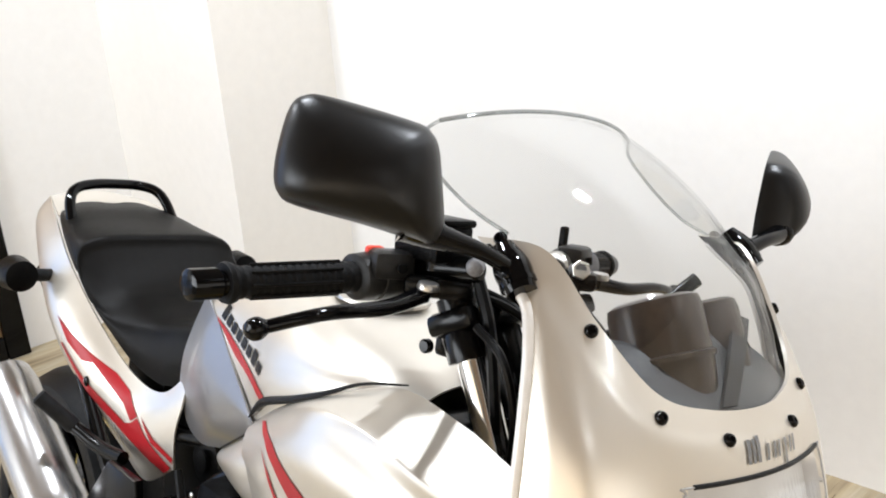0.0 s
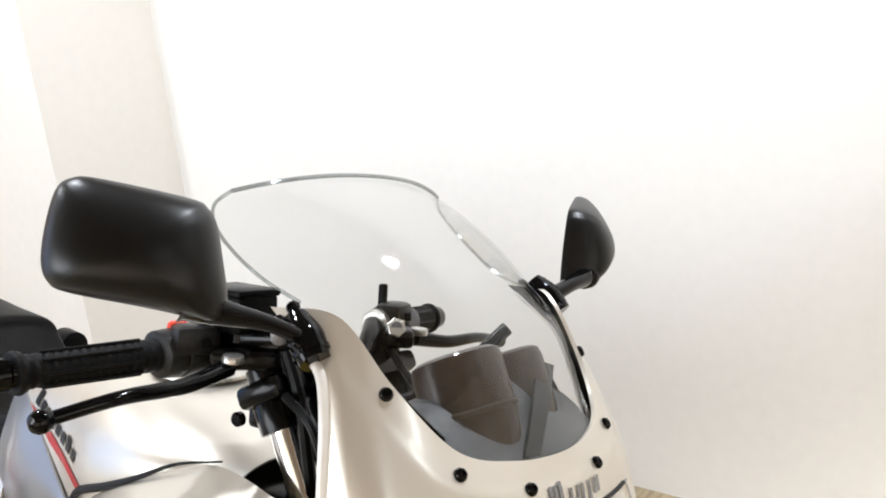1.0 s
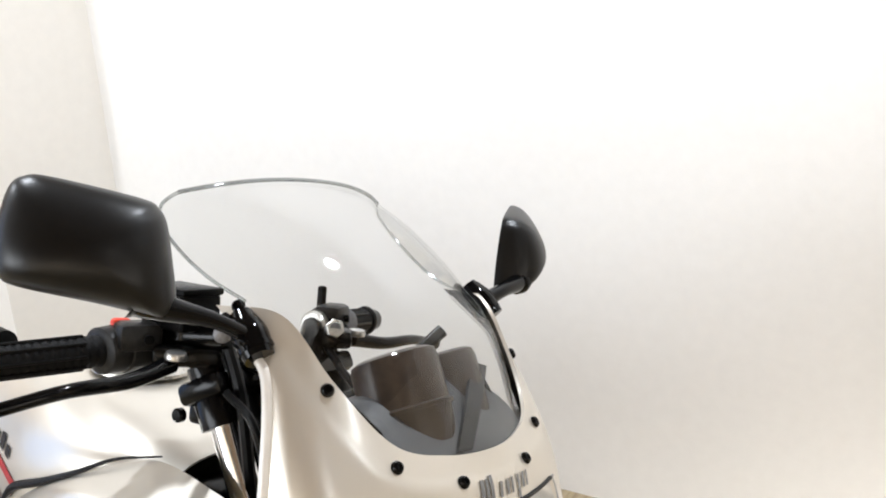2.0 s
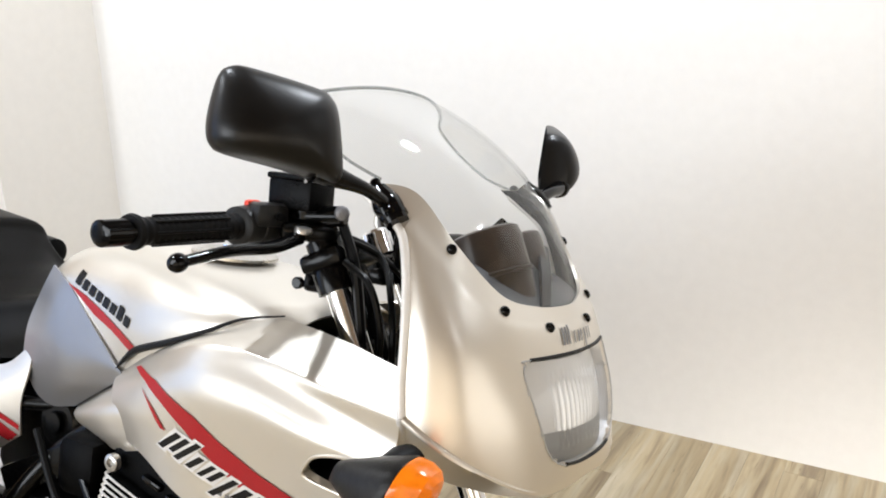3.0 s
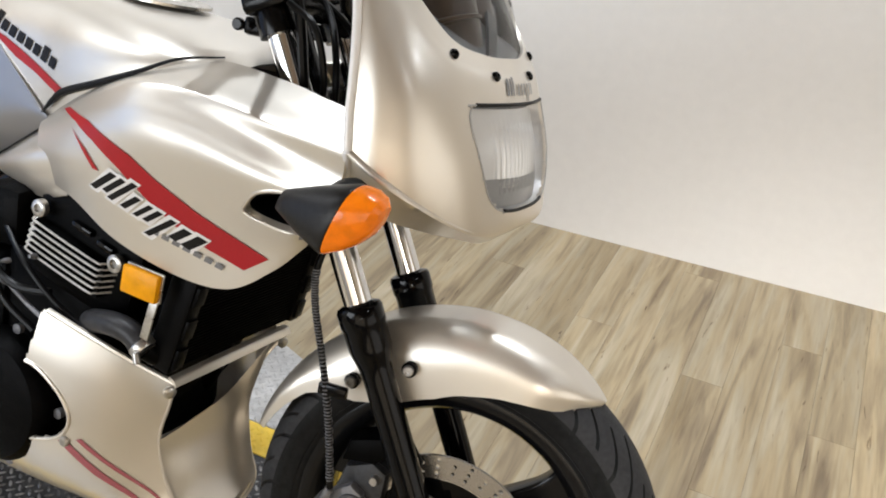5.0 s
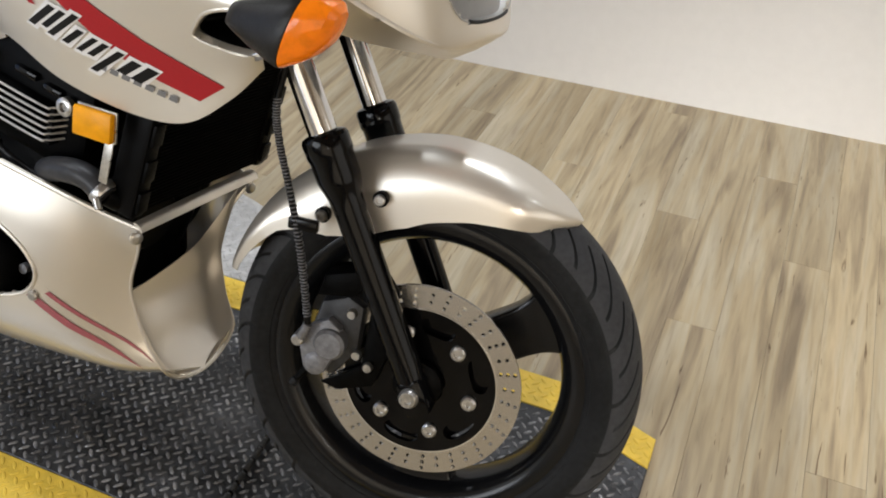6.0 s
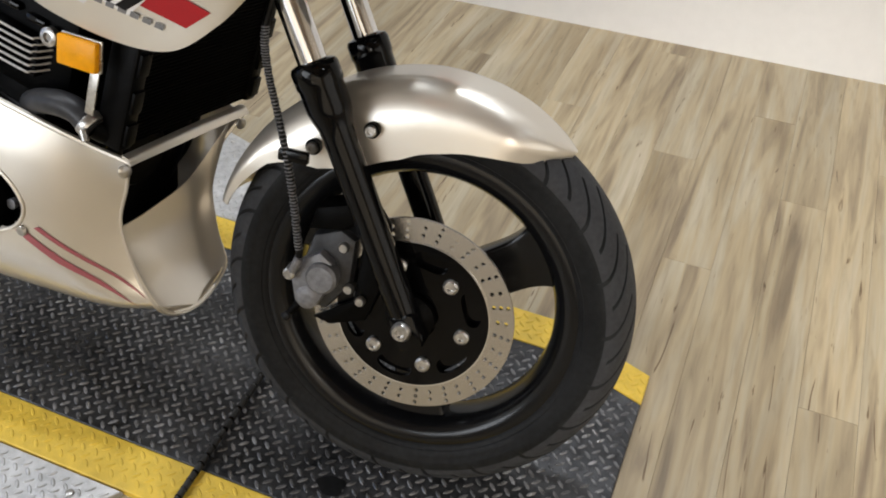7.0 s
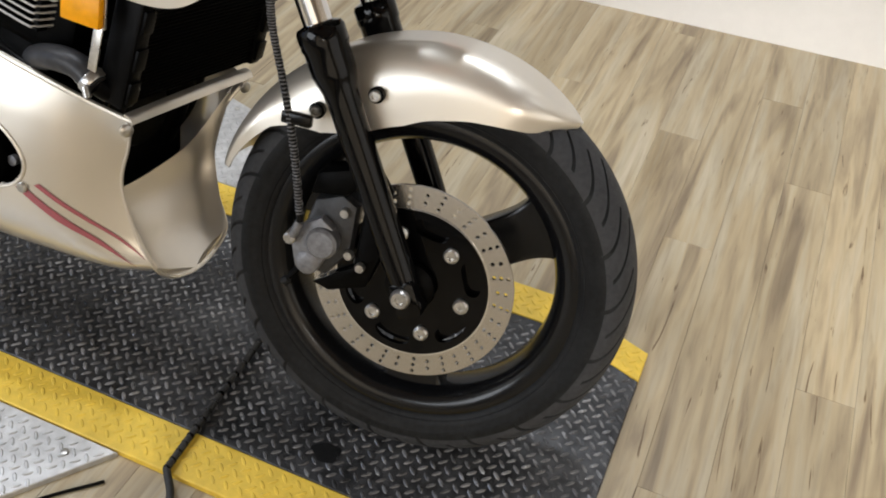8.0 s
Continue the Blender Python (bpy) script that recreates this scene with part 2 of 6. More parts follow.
def part(name, bm, material, parent=None, label="", sharp=38, flat=False, how=None):
    """Links a bmesh as one mesh object under a thing or a part."""
    bmesh.ops.recalc_face_normals(bm, faces=bm.faces)
    lim = radians(sharp)
    for f in bm.faces:
        f.smooth = not flat
    for e in bm.edges:
        if len(e.link_faces) == 2 and e.calc_face_angle(0) > lim:
            e.smooth = False
    how = how or PLACE[0]
    for v in bm.verts:
        v.co = how(v.co)
    me = bpy.data.meshes.new(name)
    bm.to_mesh(me)
    bm.free()
    for m in (material if isinstance(material, (list, tuple)) else [material]):
        me.materials.append(m)
    ob = new(name, me)
    if parent:
        ob.parent = parent
    if label:
        ob["label"] = label
    return ob


def cr(p0, p1, p2, p3, t):
    return 0.5 * ((2 * p1) + (p2 - p0) * t + (2 * p0 - 5 * p1 + 4 * p2 - p3) * t * t + (3 * p1 - p0 - 3 * p2 + p3) * t ** 3)


def spline(pts, n, closed=False):
    """n+1 points (n when closed) on a smooth curve through pts."""
    P = [np.array(p, float) for p in pts]
    m = len(P)
    out = []
    segs = m if closed else m - 1
    for i in range(n if closed else n + 1):
        u = i / n * segs
        k = min(int(u), segs - 1)
        t = u - k
        if closed:
            q = [P[(k + d) % m] for d in (-1, 0, 1, 2)]
        else:
            q = [P[k - 1] if k else 2 * P[0] - P[1], P[k], P[k + 1], P[k + 2] if k + 2 < m else 2 * P[-1] - P[-2]]
        out.append(cr(*q, t))
    return out


def surface(net, nu, nv):
    """A fine grid of points on a smooth surface through a control net of rows."""
    rows = [spline(r, nu) for r in net]
    cols = [spline([r[j] for r in rows], nv) for j in range(nu + 1)]
    return [[cols[j][i] for j in range(nu + 1)] for i in range(nv + 1)]


def mirrored(net):
    """A half net from the side to the centre line, carried over to the other side."""
    return [list(r) + [(p[0], -p[1], p[2]) for p in reversed(r[:-1])] for r in net]


def grid_bm(grid, keep=None, close_u=False):
    bm = bmesh.new()
    vs = [[bm.verts.new(p) for p in row] for row in grid]
    nr, nc = len(vs), len(vs[0])
    for i in range(nr - 1):
        for j in range(nc if close_u else nc - 1):
            j2 = (j + 1) % nc
            q = (vs[i][j], vs[i][j2], vs[i + 1][j2], vs[i + 1][j])
            if keep:
                c = sum((v.co for v in q), Vector()) / 4
                if not keep(c):
                    continue
            bm.faces.new(q)
    for v in [v for v in bm.verts if not v.link_faces]:
        bm.verts.remove(v)
    return bm


def thicken(bm, d, inside=(-0.5, 0, 0.62), lining=0):
    """Gives a sheet its thickness on the side that faces the point inside."""
    bmesh.ops.recalc_face_normals(bm, faces=bm.faces)
    c = Vector(inside)
    if sum(f.normal.dot(f.calc_center_median() - c) * f.calc_area() for f in bm.faces) < 0:
        bmesh.ops.reverse_faces(bm, faces=bm.faces)
    bm.normal_update()
    faces, rim = bm.faces[:], [e for e in bm.edges if len(e.link_faces) == 1]
    low = {v: bm.verts.new(v.co - v.normal * d) for v in bm.verts[:]}
    for f in faces:
        g = bm.faces.new([low[v] for v in reversed(f.verts)])
        g.material_index = lining if f.calc_center_median().z > 0.90 else 0
    for e in rim:
        p, q = e.verts
        bm.faces.new((q, p, low[p], low[q]))
    return bm


def tube(pts, r, n=24, seg=12, caps=True, radii=None, closed=False, bm=None):
    """A round bar along a smooth curve; radii: along its length instead of r."""
    bm = bm or bmesh.new()
    C = spline(pts, n, closed)
    if radii:
        R = [float(v[0]) for v in spline([(q,) for q in radii], n)]
    else:
        R = [r] * len(C)
    rings, up = [], None
    m = len(C)
    for i, c in enumerate(C):
        a = C[(i - 1) % m] if closed or i else c
        b = C[(i + 1) % m] if closed or i < m - 1 else c
        d = Vector(b - a).normalized()
        if up is None:
            up = d.orthogonal().normalized()
        up = (up - d * up.dot(d)).normalized()
        w = d.cross(up)
        rings.append([bm.verts.new(Vector(c) + (up * math.cos(2 * math.pi * k / seg) + w * math.sin(2 * math.pi * k / seg)) * R[i]) for k in range(seg)])
    for i in range(m if closed else m - 1):
        for k in range(seg):
            A, B = rings[i], rings[(i + 1) % m]
            bm.faces.new((A[k], A[(k + 1) % seg], B[(k + 1) % seg], B[k]))
    if caps and not closed:
        bm.faces.new(rings[0][::-1])
        bm.faces.new(rings[-1])
    return bm


def rod(a, b, r, seg=16, bevel=0.0, r2=None):
    """A straight round bar with its ends rounded off by bevel."""
    a, b = Vector(a), Vector(b)
    d = (b - a).normalized()
    ln = (b - a).length
    r2 = r2 or r
    prof = [(0, r - bevel), (bevel, r), (ln - bevel, r2), (ln, r2 - bevel)] if bevel else [(0, r), (ln, r2)]
    return turned(prof, a, d, seg)


def turned(prof, at, axis, seg=32, bm=None, loop=False):
    """A lathe shape: profile of (along the axis, radius)."""
    bm = bm or bmesh.new()
    at, axis = Vector(at), Vector(axis).normalized()
    u = axis.orthogonal().normalized()
    if abs(axis.y) > 0.9:
        u = Vector((1, 0, 0))
    w = axis.cross(u)
    rings = [[bm.verts.new(at + axis * h + (u * math.cos(2 * math.pi * k / seg) + w * math.sin(2 * math.pi * k / seg)) * max(r, 1e-5)) for k in range(seg)] for h, r in prof]
    n = len(rings)
    for i in range(n if loop else n - 1):
        A, B = rings[i], rings[(i + 1) % n]
        for k in range(seg):
            bm.faces.new((A[k], A[(k + 1) % seg], B[(k + 1) % seg], B[k]))
    if not loop:
        bm.faces.new(rings[0][::-1])
        bm.faces.new(rings[-1])
    return bm


def box(cx, cy, cz, sx, sy, sz, bevel=0.002, m=None, seg=2, bm=None):
    """A block with rounded edges; m turns and shifts it."""
    b = bmesh.new()
    bmesh.ops.create_cube(b, size=1.0)
    bmesh.ops.scale(b, vec=(sx, sy, sz), verts=b.verts)
    if bevel:
        bmesh.ops.bevel(b, geom=b.edges[:], offset=bevel, segments=seg, affect="EDGES", profile=0.5)
    bmesh.ops.translate(b, vec=(cx, cy, cz), verts=b.verts)
    if m is not None:
        b.transform(m)
    if bm is not None:
        me = bpy.data.meshes.new("tmp")
        b.to_mesh(me)
        b.free()
        bm.from_mesh(me)
        bpy.data.meshes.remove(me)
        return bm
    return b


def plate(outline, y0, y1, bevel=0.0, m=None):
    """A sheet cut to an outline in x and z, from y0 to y1."""
    bm = bmesh.new()
    f = bm.faces.new([bm.verts.new((x, y0, z)) for x, z in outline])
    r = bmesh.ops.extrude_face_region(bm, geom=[f])
    bmesh.ops.translate(bm, vec=(0, y1 - y0, 0), verts=[v for v in r["geom"] if isinstance(v, bmesh.types.BMVert)])
    bmesh.ops.recalc_face_normals(bm, faces=bm.faces)
    if bevel:
        es = [e for e in bm.edges if abs(e.verts[0].co.y - e.verts[1].co.y) < 1e-6]
        bmesh.ops.bevel(bm, geom=es, offset=bevel, segments=2, affect="EDGES", profile=0.5)
    if m is not None:
        bm.transform(m)
    return bm


def in_poly(x, z, poly):
    c = False
    for (x1, z1), (x2, z2) in zip(poly, poly[1:] + poly[:1]):
        if (z1 > z) != (z2 > z) and x < (x2 - x1) * (z - z1) / (z2 - z1) + x1:
            c = not c
    return c


from mathutils.bvhtree import BVHTree


class Skin:
    """A finished sheet that decals and screws can be laid on, from the bike's right side or from its front."""

    def __init__(self, bm):
        bm.normal_update()
        self.tree = BVHTree.FromBMesh(bm)

    def side(self, x, z, lift=0.0):
        p, n, _, _ = self.tree.ray_cast(Vector((x, -1.0, z)), Vector((0, 1, 0)))
        if p is None:
            return None
        if n.y > 0:
            n = -n
        return p + n * lift

    def front(self, y, z, lift=0.0):
        p, n, _, _ = self.tree.ray_cast(Vector((1.0, y, z)), Vector((-1, 0, 0)))
        if p is None:
            return None
        if n.x < 0:
            n = -n
        return p + n * lift


def decal(skin, outline, lift, way="side", cuts=9):
    """A film laid on a skin inside an outline (x, z from the side; y, z from the front)."""
    bm = bmesh.new()
    vs = [bm.verts.new((a, 0, b)) for a, b in outline]
    es = [bm.edges.new((vs[i], vs[(i + 1) % len(vs)])) for i in range(len(vs))]
    bmesh.ops.triangle_fill(bm, edges=es, use_beauty=True)
    for _ in range(cuts):
        long = [e for e in bm.edges if e.calc_length() > 0.0065]
        if not long:
            break
        bmesh.ops.subdivide_edges(bm, edges=long, cuts=1)
        bmesh.ops.triangulate(bm, faces=bm.faces[:])
    lost = []
    for v in bm.verts:
        p = skin.side(v.co.x, v.co.z, lift) if way == "side" else skin.front(v.co.x, v.co.z, lift)
        if p is None:
            lost.append(v)
        else:
            v.co = p
    if lost:
        bmesh.ops.delete(bm, geom=lost, context="VERTS")
    return bm


def thing(name, label, category, m=None, group="", kind=""):
    ob = new(name)
    if m is not None:
        ob.matrix_world = m
    return tagged(ob, label, category, group, kind)


# ---- room ----
WY, WX, PX, PY = 1.558, -3.05, -2.27, 1.016      # back wall, far side wall, the boxed-out corner
EX, SY = 3.2, -3.2
FZ = -0.012                                      # wood floor, a little below the lift's deck


def slab(name, x0, x1, y0, y1, z0, z1, material, label, category):
    bm = box((x0 + x1) / 2, (y0 + y1) / 2, (z0 + z1) / 2, x1 - x0, y1 - y0, z1 - z0, 0)
    return tagged(part(name, bm, material), label, category, kind="structure")


wall_n = slab("wall_north", WX - 0.2, EX + 0.2, 0, 0.1, FZ - 0.05, CEIL, WALLW, "smooth white painted wall meeting the plank floor", "wall")
wall_n.matrix_world = pose(0, WY, 0, 0, 0, 2.4)
VW0, VW1, VZ0, VZ1 = -1.75, -0.55, 0.35, 2.1      # the daylit window beside the door
wall_w = slab("wall_west", WX - 0.1, WX, VW1, PY, FZ - 0.05, CEIL, WALLW, "white painted side wall with a dark framed door and a window", "wall")
for n_, y0, y1, z0, z1 in (("wall_side", SY, VW0, FZ - 0.05, CEIL), ("wall_below", VW0, VW1, FZ - 0.05, VZ0), ("wall_above", VW0, VW1, VZ1, CEIL)):
    part(n_, box(WX - 0.05, (y0 + y1) / 2, (z0 + z1) / 2, 0.1, y1 - y0, z1 - z0, 0), WALLW, wall_w)
win = thing("window_2", "white framed window with bluish daylight behind it", "window", kind="structure")
for y0, y1, z0, z1 in ((VW0, VW0 + 0.06, VZ0, VZ1), (VW1 - 0.06, VW1, VZ0, VZ1), (VW0 + 0.06, VW1 - 0.06, VZ0, VZ0 + 0.06), (VW0 + 0.06, VW1 - 0.06, VZ1 - 0.06, VZ1)):
    part("window_frame", box(WX - 0.05, (y0 + y1) / 2, (z0 + z1) / 2, 0.05, y1 - y0, z1 - z0, 0.004), LAMPMETAL, win)
part("pane", box(WX - 0.07, (VW0 + VW1) / 2, (VZ0 + VZ1) / 2, 0.006, VW1 - VW0 - 0.12, VZ1 - VZ0 - 0.12, 0), BLUEPANE, win)
slab("wall_corner", WX - 0.1, PX, PY, 1.52, FZ - 0.05, CEIL - 0.003, CORNERW, "boxed-out painted corner of the room, tinted for reflected tan light", "wall")
SW0, SW1, SZ0, SZ1 = -0.28, 3.05, 0.40, 2.30            # an added, unseen window behind the camera, for tan reflections on the cowl
QW0, QW1, QZ0, QZ1 = -2.96, -0.42, 0.95, 2.3        # an added, unseen wide window beside it, for pale light on the bike
# unseen wall, greyed so that the bike's black parts reflect less
wall_s = slab("wall_south", WX - 0.1, QW0, SY - 0.1, SY, FZ - 0.05, CEIL, BACKW, "plain grey unseen wall with two added windows", "wall")
for n_, x0, x1, z0, z1 in (("wall_side", SW1, EX + 0.1, FZ - 0.05, CEIL), ("wall_pier", QW1, SW0, FZ - 0.05, CEIL), ("wall_below", SW0, SW1, FZ - 0.05, SZ0), ("wall_above", SW0, SW1, SZ1, CEIL),
                           ("wall_below", QW0, QW1, FZ - 0.05, QZ0), ("wall_above", QW0, QW1, QZ1, CEIL)):
    part(n_, box((x0 + x1) / 2, SY - 0.05, (z0 + z1) / 2, x1 - x0, 0.1, z1 - z0, 0), BACKW, wall_s)
win = thing("added_window_3", "added unseen wide window glowing pale", "window", kind="structure")
for x0, x1, z0, z1 in ((QW0, QW0 + 0.06, QZ0, QZ1), (QW1 - 0.06, QW1, QZ0, QZ1), (QW0 + 0.06, QW1 - 0.06, QZ0, QZ0 + 0.06), (QW0 + 0.06, QW1 - 0.06, QZ1 - 0.06, QZ1)):
    part("window_frame", box((x0 + x1) / 2, SY - 0.06, (z0 + z1) / 2, x1 - x0, 0.05, z1 - z0, 0.004), LAMPMETAL, win)
part("pane", box((QW0 + QW1) / 2, SY - 0.075, (QZ0 + QZ1) / 2, QW1 - QW0 - 0.12, 0.006, QZ1 - QZ0 - 0.12, 0), PALEGLOW, win)
win = thing("added_window_1", "added unseen window glowing tan", "window", kind="structure")
for x0, x1, z0, z1 in ((SW0, SW0 + 0.06, SZ0, SZ1), (SW1 - 0.06, SW1, SZ0, SZ1), (SW0 + 0.06, SW1 - 0.06, SZ0, SZ0 + 0.06), (SW0 + 0.06, SW1 - 0.06, SZ1 - 0.06, SZ1)):
    part("window_frame", box((x0 + x1) / 2, SY - 0.06, (z0 + z1) / 2, x1 - x0, 0.05, z1 - z0, 0.004), LAMPMETAL, win)
part("pane", box((SW0 + SW1) / 2, SY - 0.075, (SZ0 + SZ1) / 2, SW1 - SW0 - 0.12, 0.006, SZ1 - SZ0 - 0.12, 0), TANGLOW, win)
TW0, TW1, TZ0, TZ1 = -2.3, 0.5, 0.55, 2.15      # an added, unseen window ahead of the motorcycle, to light its front
# unseen wall; its cream is chosen for warm reflections on the cowl
wall_e = slab("wall_east", EX, EX + 0.1, TW1, WY + 0.2, FZ - 0.05, CEIL, WARMW, "cream panelled unseen wall with an added window", "wall")
for n_, y0, y1, z0, z1 in (("wall_side", SY, TW0, FZ - 0.05, CEIL), ("wall_below", TW0, TW1, FZ - 0.05, TZ0), ("wall_above", TW0, TW1, TZ1, CEIL)):
    part(n_, box(EX + 0.05, (y0 + y1) / 2, (z0 + z1) / 2, 0.1, y1 - y0, z1 - z0, 0), WARMW, wall_e)
win = thing("added_window_4", "added unseen window glowing cream", "window", kind="structure")
for y0, y1, z0, z1 in ((TW0, TW0 + 0.06, TZ0, TZ1), (TW1 - 0.06, TW1, TZ0, TZ1), (TW0 + 0.06, TW1 - 0.06, TZ0, TZ0 + 0.06), (TW0 + 0.06, TW1 - 0.06, TZ1 - 0.06, TZ1)):
    part("window_frame", box(EX + 0.05, (y0 + y1) / 2, (z0 + z1) / 2, 0.05, y1 - y0, z1 - z0, 0.004), LAMPMETAL, win)
part("pane", box(EX + 0.07, (TW0 + TW1) / 2, (TZ0 + TZ1) / 2, 0.006, TW1 - TW0 - 0.12, TZ1 - TZ0 - 0.12, 0), CREAMGLOW, win)
slab("ceiling", WX - 0.1, EX + 0.1, SY - 0.1, WY + 0.3, CEIL + 0.003, CEIL + 0.1, CEILW, "plain brown-grey ceiling", "ceiling")
floor = slab("floor", WX - 0.1, EX + 0.1, SY - 0.1, WY + 0.3, FZ - 0.06, FZ - 0.0045, mat("floor_joint", (0.27, 0.215, 0.145), 0.7, grain=0.2, scale=30),
             "worn brown and grey wood-look plank floor", "floor")


def ceiling_lamp(x, y):
    t = thing("ceiling_lamp", "round white ceiling lamp with a glowing diffuser", "ceiling lamp", pose(x, y, CEIL), group="ceiling lamps")
    part("lamp_body", turned([(0, 0.095), (0.05, 0.10), (0.062, 0.095), (0.062, 0.078), (0.05, 0.075)], (0, 0, 0), (0, 0, -1), 40), LAMPMETAL, t)
    part("diffuser", turned([(0.050, 0.072), (0.055, 0.072), (0.058, 0.06)], (0, 0, 0), (0, 0, -1), 40), GLOWL, t)


for lx, ly in LAMPS:
    ceiling_lamp(lx, ly)

# dark framed door at the far side wall
door = thing("door_1", "black framed door with a brown wooden panel, shut", "door", pose(WX, 0.06, FZ), kind="structure")
part("door_panel", box(0.016, 0, 1.0, 0.03, 0.74, 1.96, 0.004), WOODPANEL, door)
for sy in (-1, 1):
    part("door_frame", box(0.025, sy * 0.41, 1.01, 0.05, 0.08, 2.02, 0.006), GLOSS, door)
part("door_frame", box(0.025, 0, 2.055, 0.05, 0.9, 0.07, 0.006), GLOSS, door)
part("door_frame", box(0.025, 0, 0.045, 0.05, 0.736, 0.09, 0.006), GLOSS, door)

# ---- lift deck ----
lift = thing("lift_platform", "flush motorcycle lift deck of black tread plate edged with yellow", "lift platform")
X0, X1 = -2.2, 0.318
NI, NO, FI, FO = -0.149, -0.227, 0.309, 0.387    # near and far yellow strips, inner and outer edges
DECK_T = 0.014


def sheet(outline, z1=0.0, z0=-DECK_T, bev=0.0015):
    bm = bmesh.new()
    f = bm.faces.new([bm.verts.new((x, y, z0)) for x, y in outline])
    r = bmesh.ops.extrude_face_region(bm, geom=[f])
    bmesh.ops.translate(bm, vec=(0, 0, z1 - z0), verts=[v for v in r["geom"] if isinstance(v, bmesh.types.BMVert)])
    bmesh.ops.recalc_face_normals(bm, faces=bm.faces)
    top = [e for e in bm.edges if all(abs(v.co.z - z1) < 1e-6 for v in e.verts)]
    bmesh.ops.bevel(bm, geom=top, offset=bev, segments=1, affect="EDGES")
    return bm


TAPER, CUT = 0.147, 0.057
deck_o = [(X0, NI), (TAPER, NI), (X1, NI + CUT), (X1, FI - CUT), (TAPER, FI), (X0, FI)]
near_o = [(X0, NO), (TAPER - 0.01, NO), (X1, NO + CUT + 0.008), (X1, NI + CUT - 0.001), (TAPER, NI - 0.001), (X0, NI - 0.001)]
far_o = [(X0, FI + 0.001), (TAPER, FI + 0.001), (X1, FI - CUT + 0.001), (X1, FO - CUT - 0.008), (TAPER - 0.01, FO), (X0, FO)]
wing_n = [(X0, -0.53), (-0.80, -0.505), (-0.663, -0.482), (-0.56, -0.44), (-0.455, -0.361), (-0.357, NO - 0.002), (X0, NO - 0.002)]
wing_f = [(X0, FO + 0.002), (-0.357, FO + 0.002), (-0.455, 0.521), (-0.56, 0.60), (-0.663, 0.642), (-0.74, 0.666), (X0, 0.70)]
part("deck_plate", sheet(deck_o), PLATEBLACK, lift, "black painted tread plate, scuffed")
for o in (near_o, far_o):
    part("edge_strip", sheet(o), PLATEYEL, lift, "yellow painted tread plate edge")
for o in (wing_n, wing_f):
    part("side_plate", sheet(o, -0.002), PLATEGREY, lift, "bare grey tread plate wing")


def lugs(outlines, material, x0, pitch, z, name="tread_lug"):
    """Raised lozenges of a tread plate: a basket weave laid at 45 degrees to the sheet's edges."""
    verts, faces = [], []
    shape = [(-0.0072, 0, 0), (-0.0036, -0.0014, 0.0004), (0.0036, -0.0014, 0.0004), (0.0072, 0, 0), (0.0036, 0.0014, 0.0004), (-0.0036, 0.0014, 0.0004)]
    foot = [(-0.0090, 0), (-0.0046, -0.0028), (0.0046, -0.0028), (0.0090, 0), (0.0046, 0.0028), (-0.0046, 0.0028)]
    h = math.sqrt(0.5)
    n = int(2.0 / pitch)
    for i in range(-n, n + 1):
        for j in range(-n, n + 1):
            x, y = (i - j) * pitch * h - 0.6, (i + j) * pitch * h
            if not (x0 < x < X1 and -0.66 < y < 0.72):
                continue
            for o in outlines:
                if in_poly(x, y, o) and all(in_poly(x + dx, y + dy, o) for dx, dy in ((0.007, 0), (-0.007, 0), (0, 0.007), (0, -0.007))):
                    a = radians(45 if (i + j) % 2 else -45) + random.uniform(-0.04, 0.04)
                    c, s = math.cos(a), math.sin(a)
                    k = len(verts)
                    for fx, fy in foot:
                        verts.append((x + c * fx - s * fy, y + s * fx + c * fy, z + 0.0002))
                    for fx, fy, fz in shape:
                        verts.append((x + c * fx - s * fy, y + s * fx + c * fy, z + 0.0010 + fz))
                    faces.append([k + 6 + q for q in range(6)])
                    for q in range(6):
                        r = (q + 1) % 6
                        faces.append([k + q, k + r, k + 6 + r, k + 6 + q])
    me = bpy.data.meshes.new(name)
    me.from_pydata(verts, [], faces)
    me.materials.append(material)
    ob = new(name, me)
    ob.parent = lift
    ob["kind"] = "stuff"
    return ob


lugs([deck_o], LUGDARK, -1.5, 0.0165, 0.0)
lugs([near_o, far_o], PLATEYEL, -1.5, 0.0165, 0.0)
lugs([wing_n, wing_f], PLATEGREY, -1.5, 0.0165, -0.002)
for sx, sy in ((-0.425, -0.262), (-0.80, -0.262), (-1.2, -0.262), (-0.70, 0.63), (-1.1, 0.63)):
    part("plate_screw", turned([(0, 0.0065), (0.0015, 0.0065), (0.0022, 0.005)], (sx, sy, -0.002), (0, 0, 1), 14), BOLT, lift)
# oily stains on the deck
def stain(x, y, r, seed):
    rng = random.Random(seed)
    n, k1, k2 = 28, rng.uniform(0, 6), rng.uniform(0, 6)
    bm = bmesh.new()
    bm.faces.new([bm.verts.new((x + r * (1 + 0.10 * math.sin(3 * t + k1) + 0.07 * math.sin(5 * t + k2)) * math.cos(t), y + 0.8 * r * (1 + 0.10 * math.sin(3 * t + k1) + 0.07 * math.sin(5 * t + k2)) * math.sin(t), 0.0018)) for t in [2 * math.pi * q / n for q in range(n)]])
    part("oil_stain", bm, RUBBER, lift, "dark oily stain")


stain(-0.077, -0.097, 0.022, 0)

# flat black strap across the deck
strap = thing("strap", "thin black taped tie-down strap lying across the deck edge", "strap")


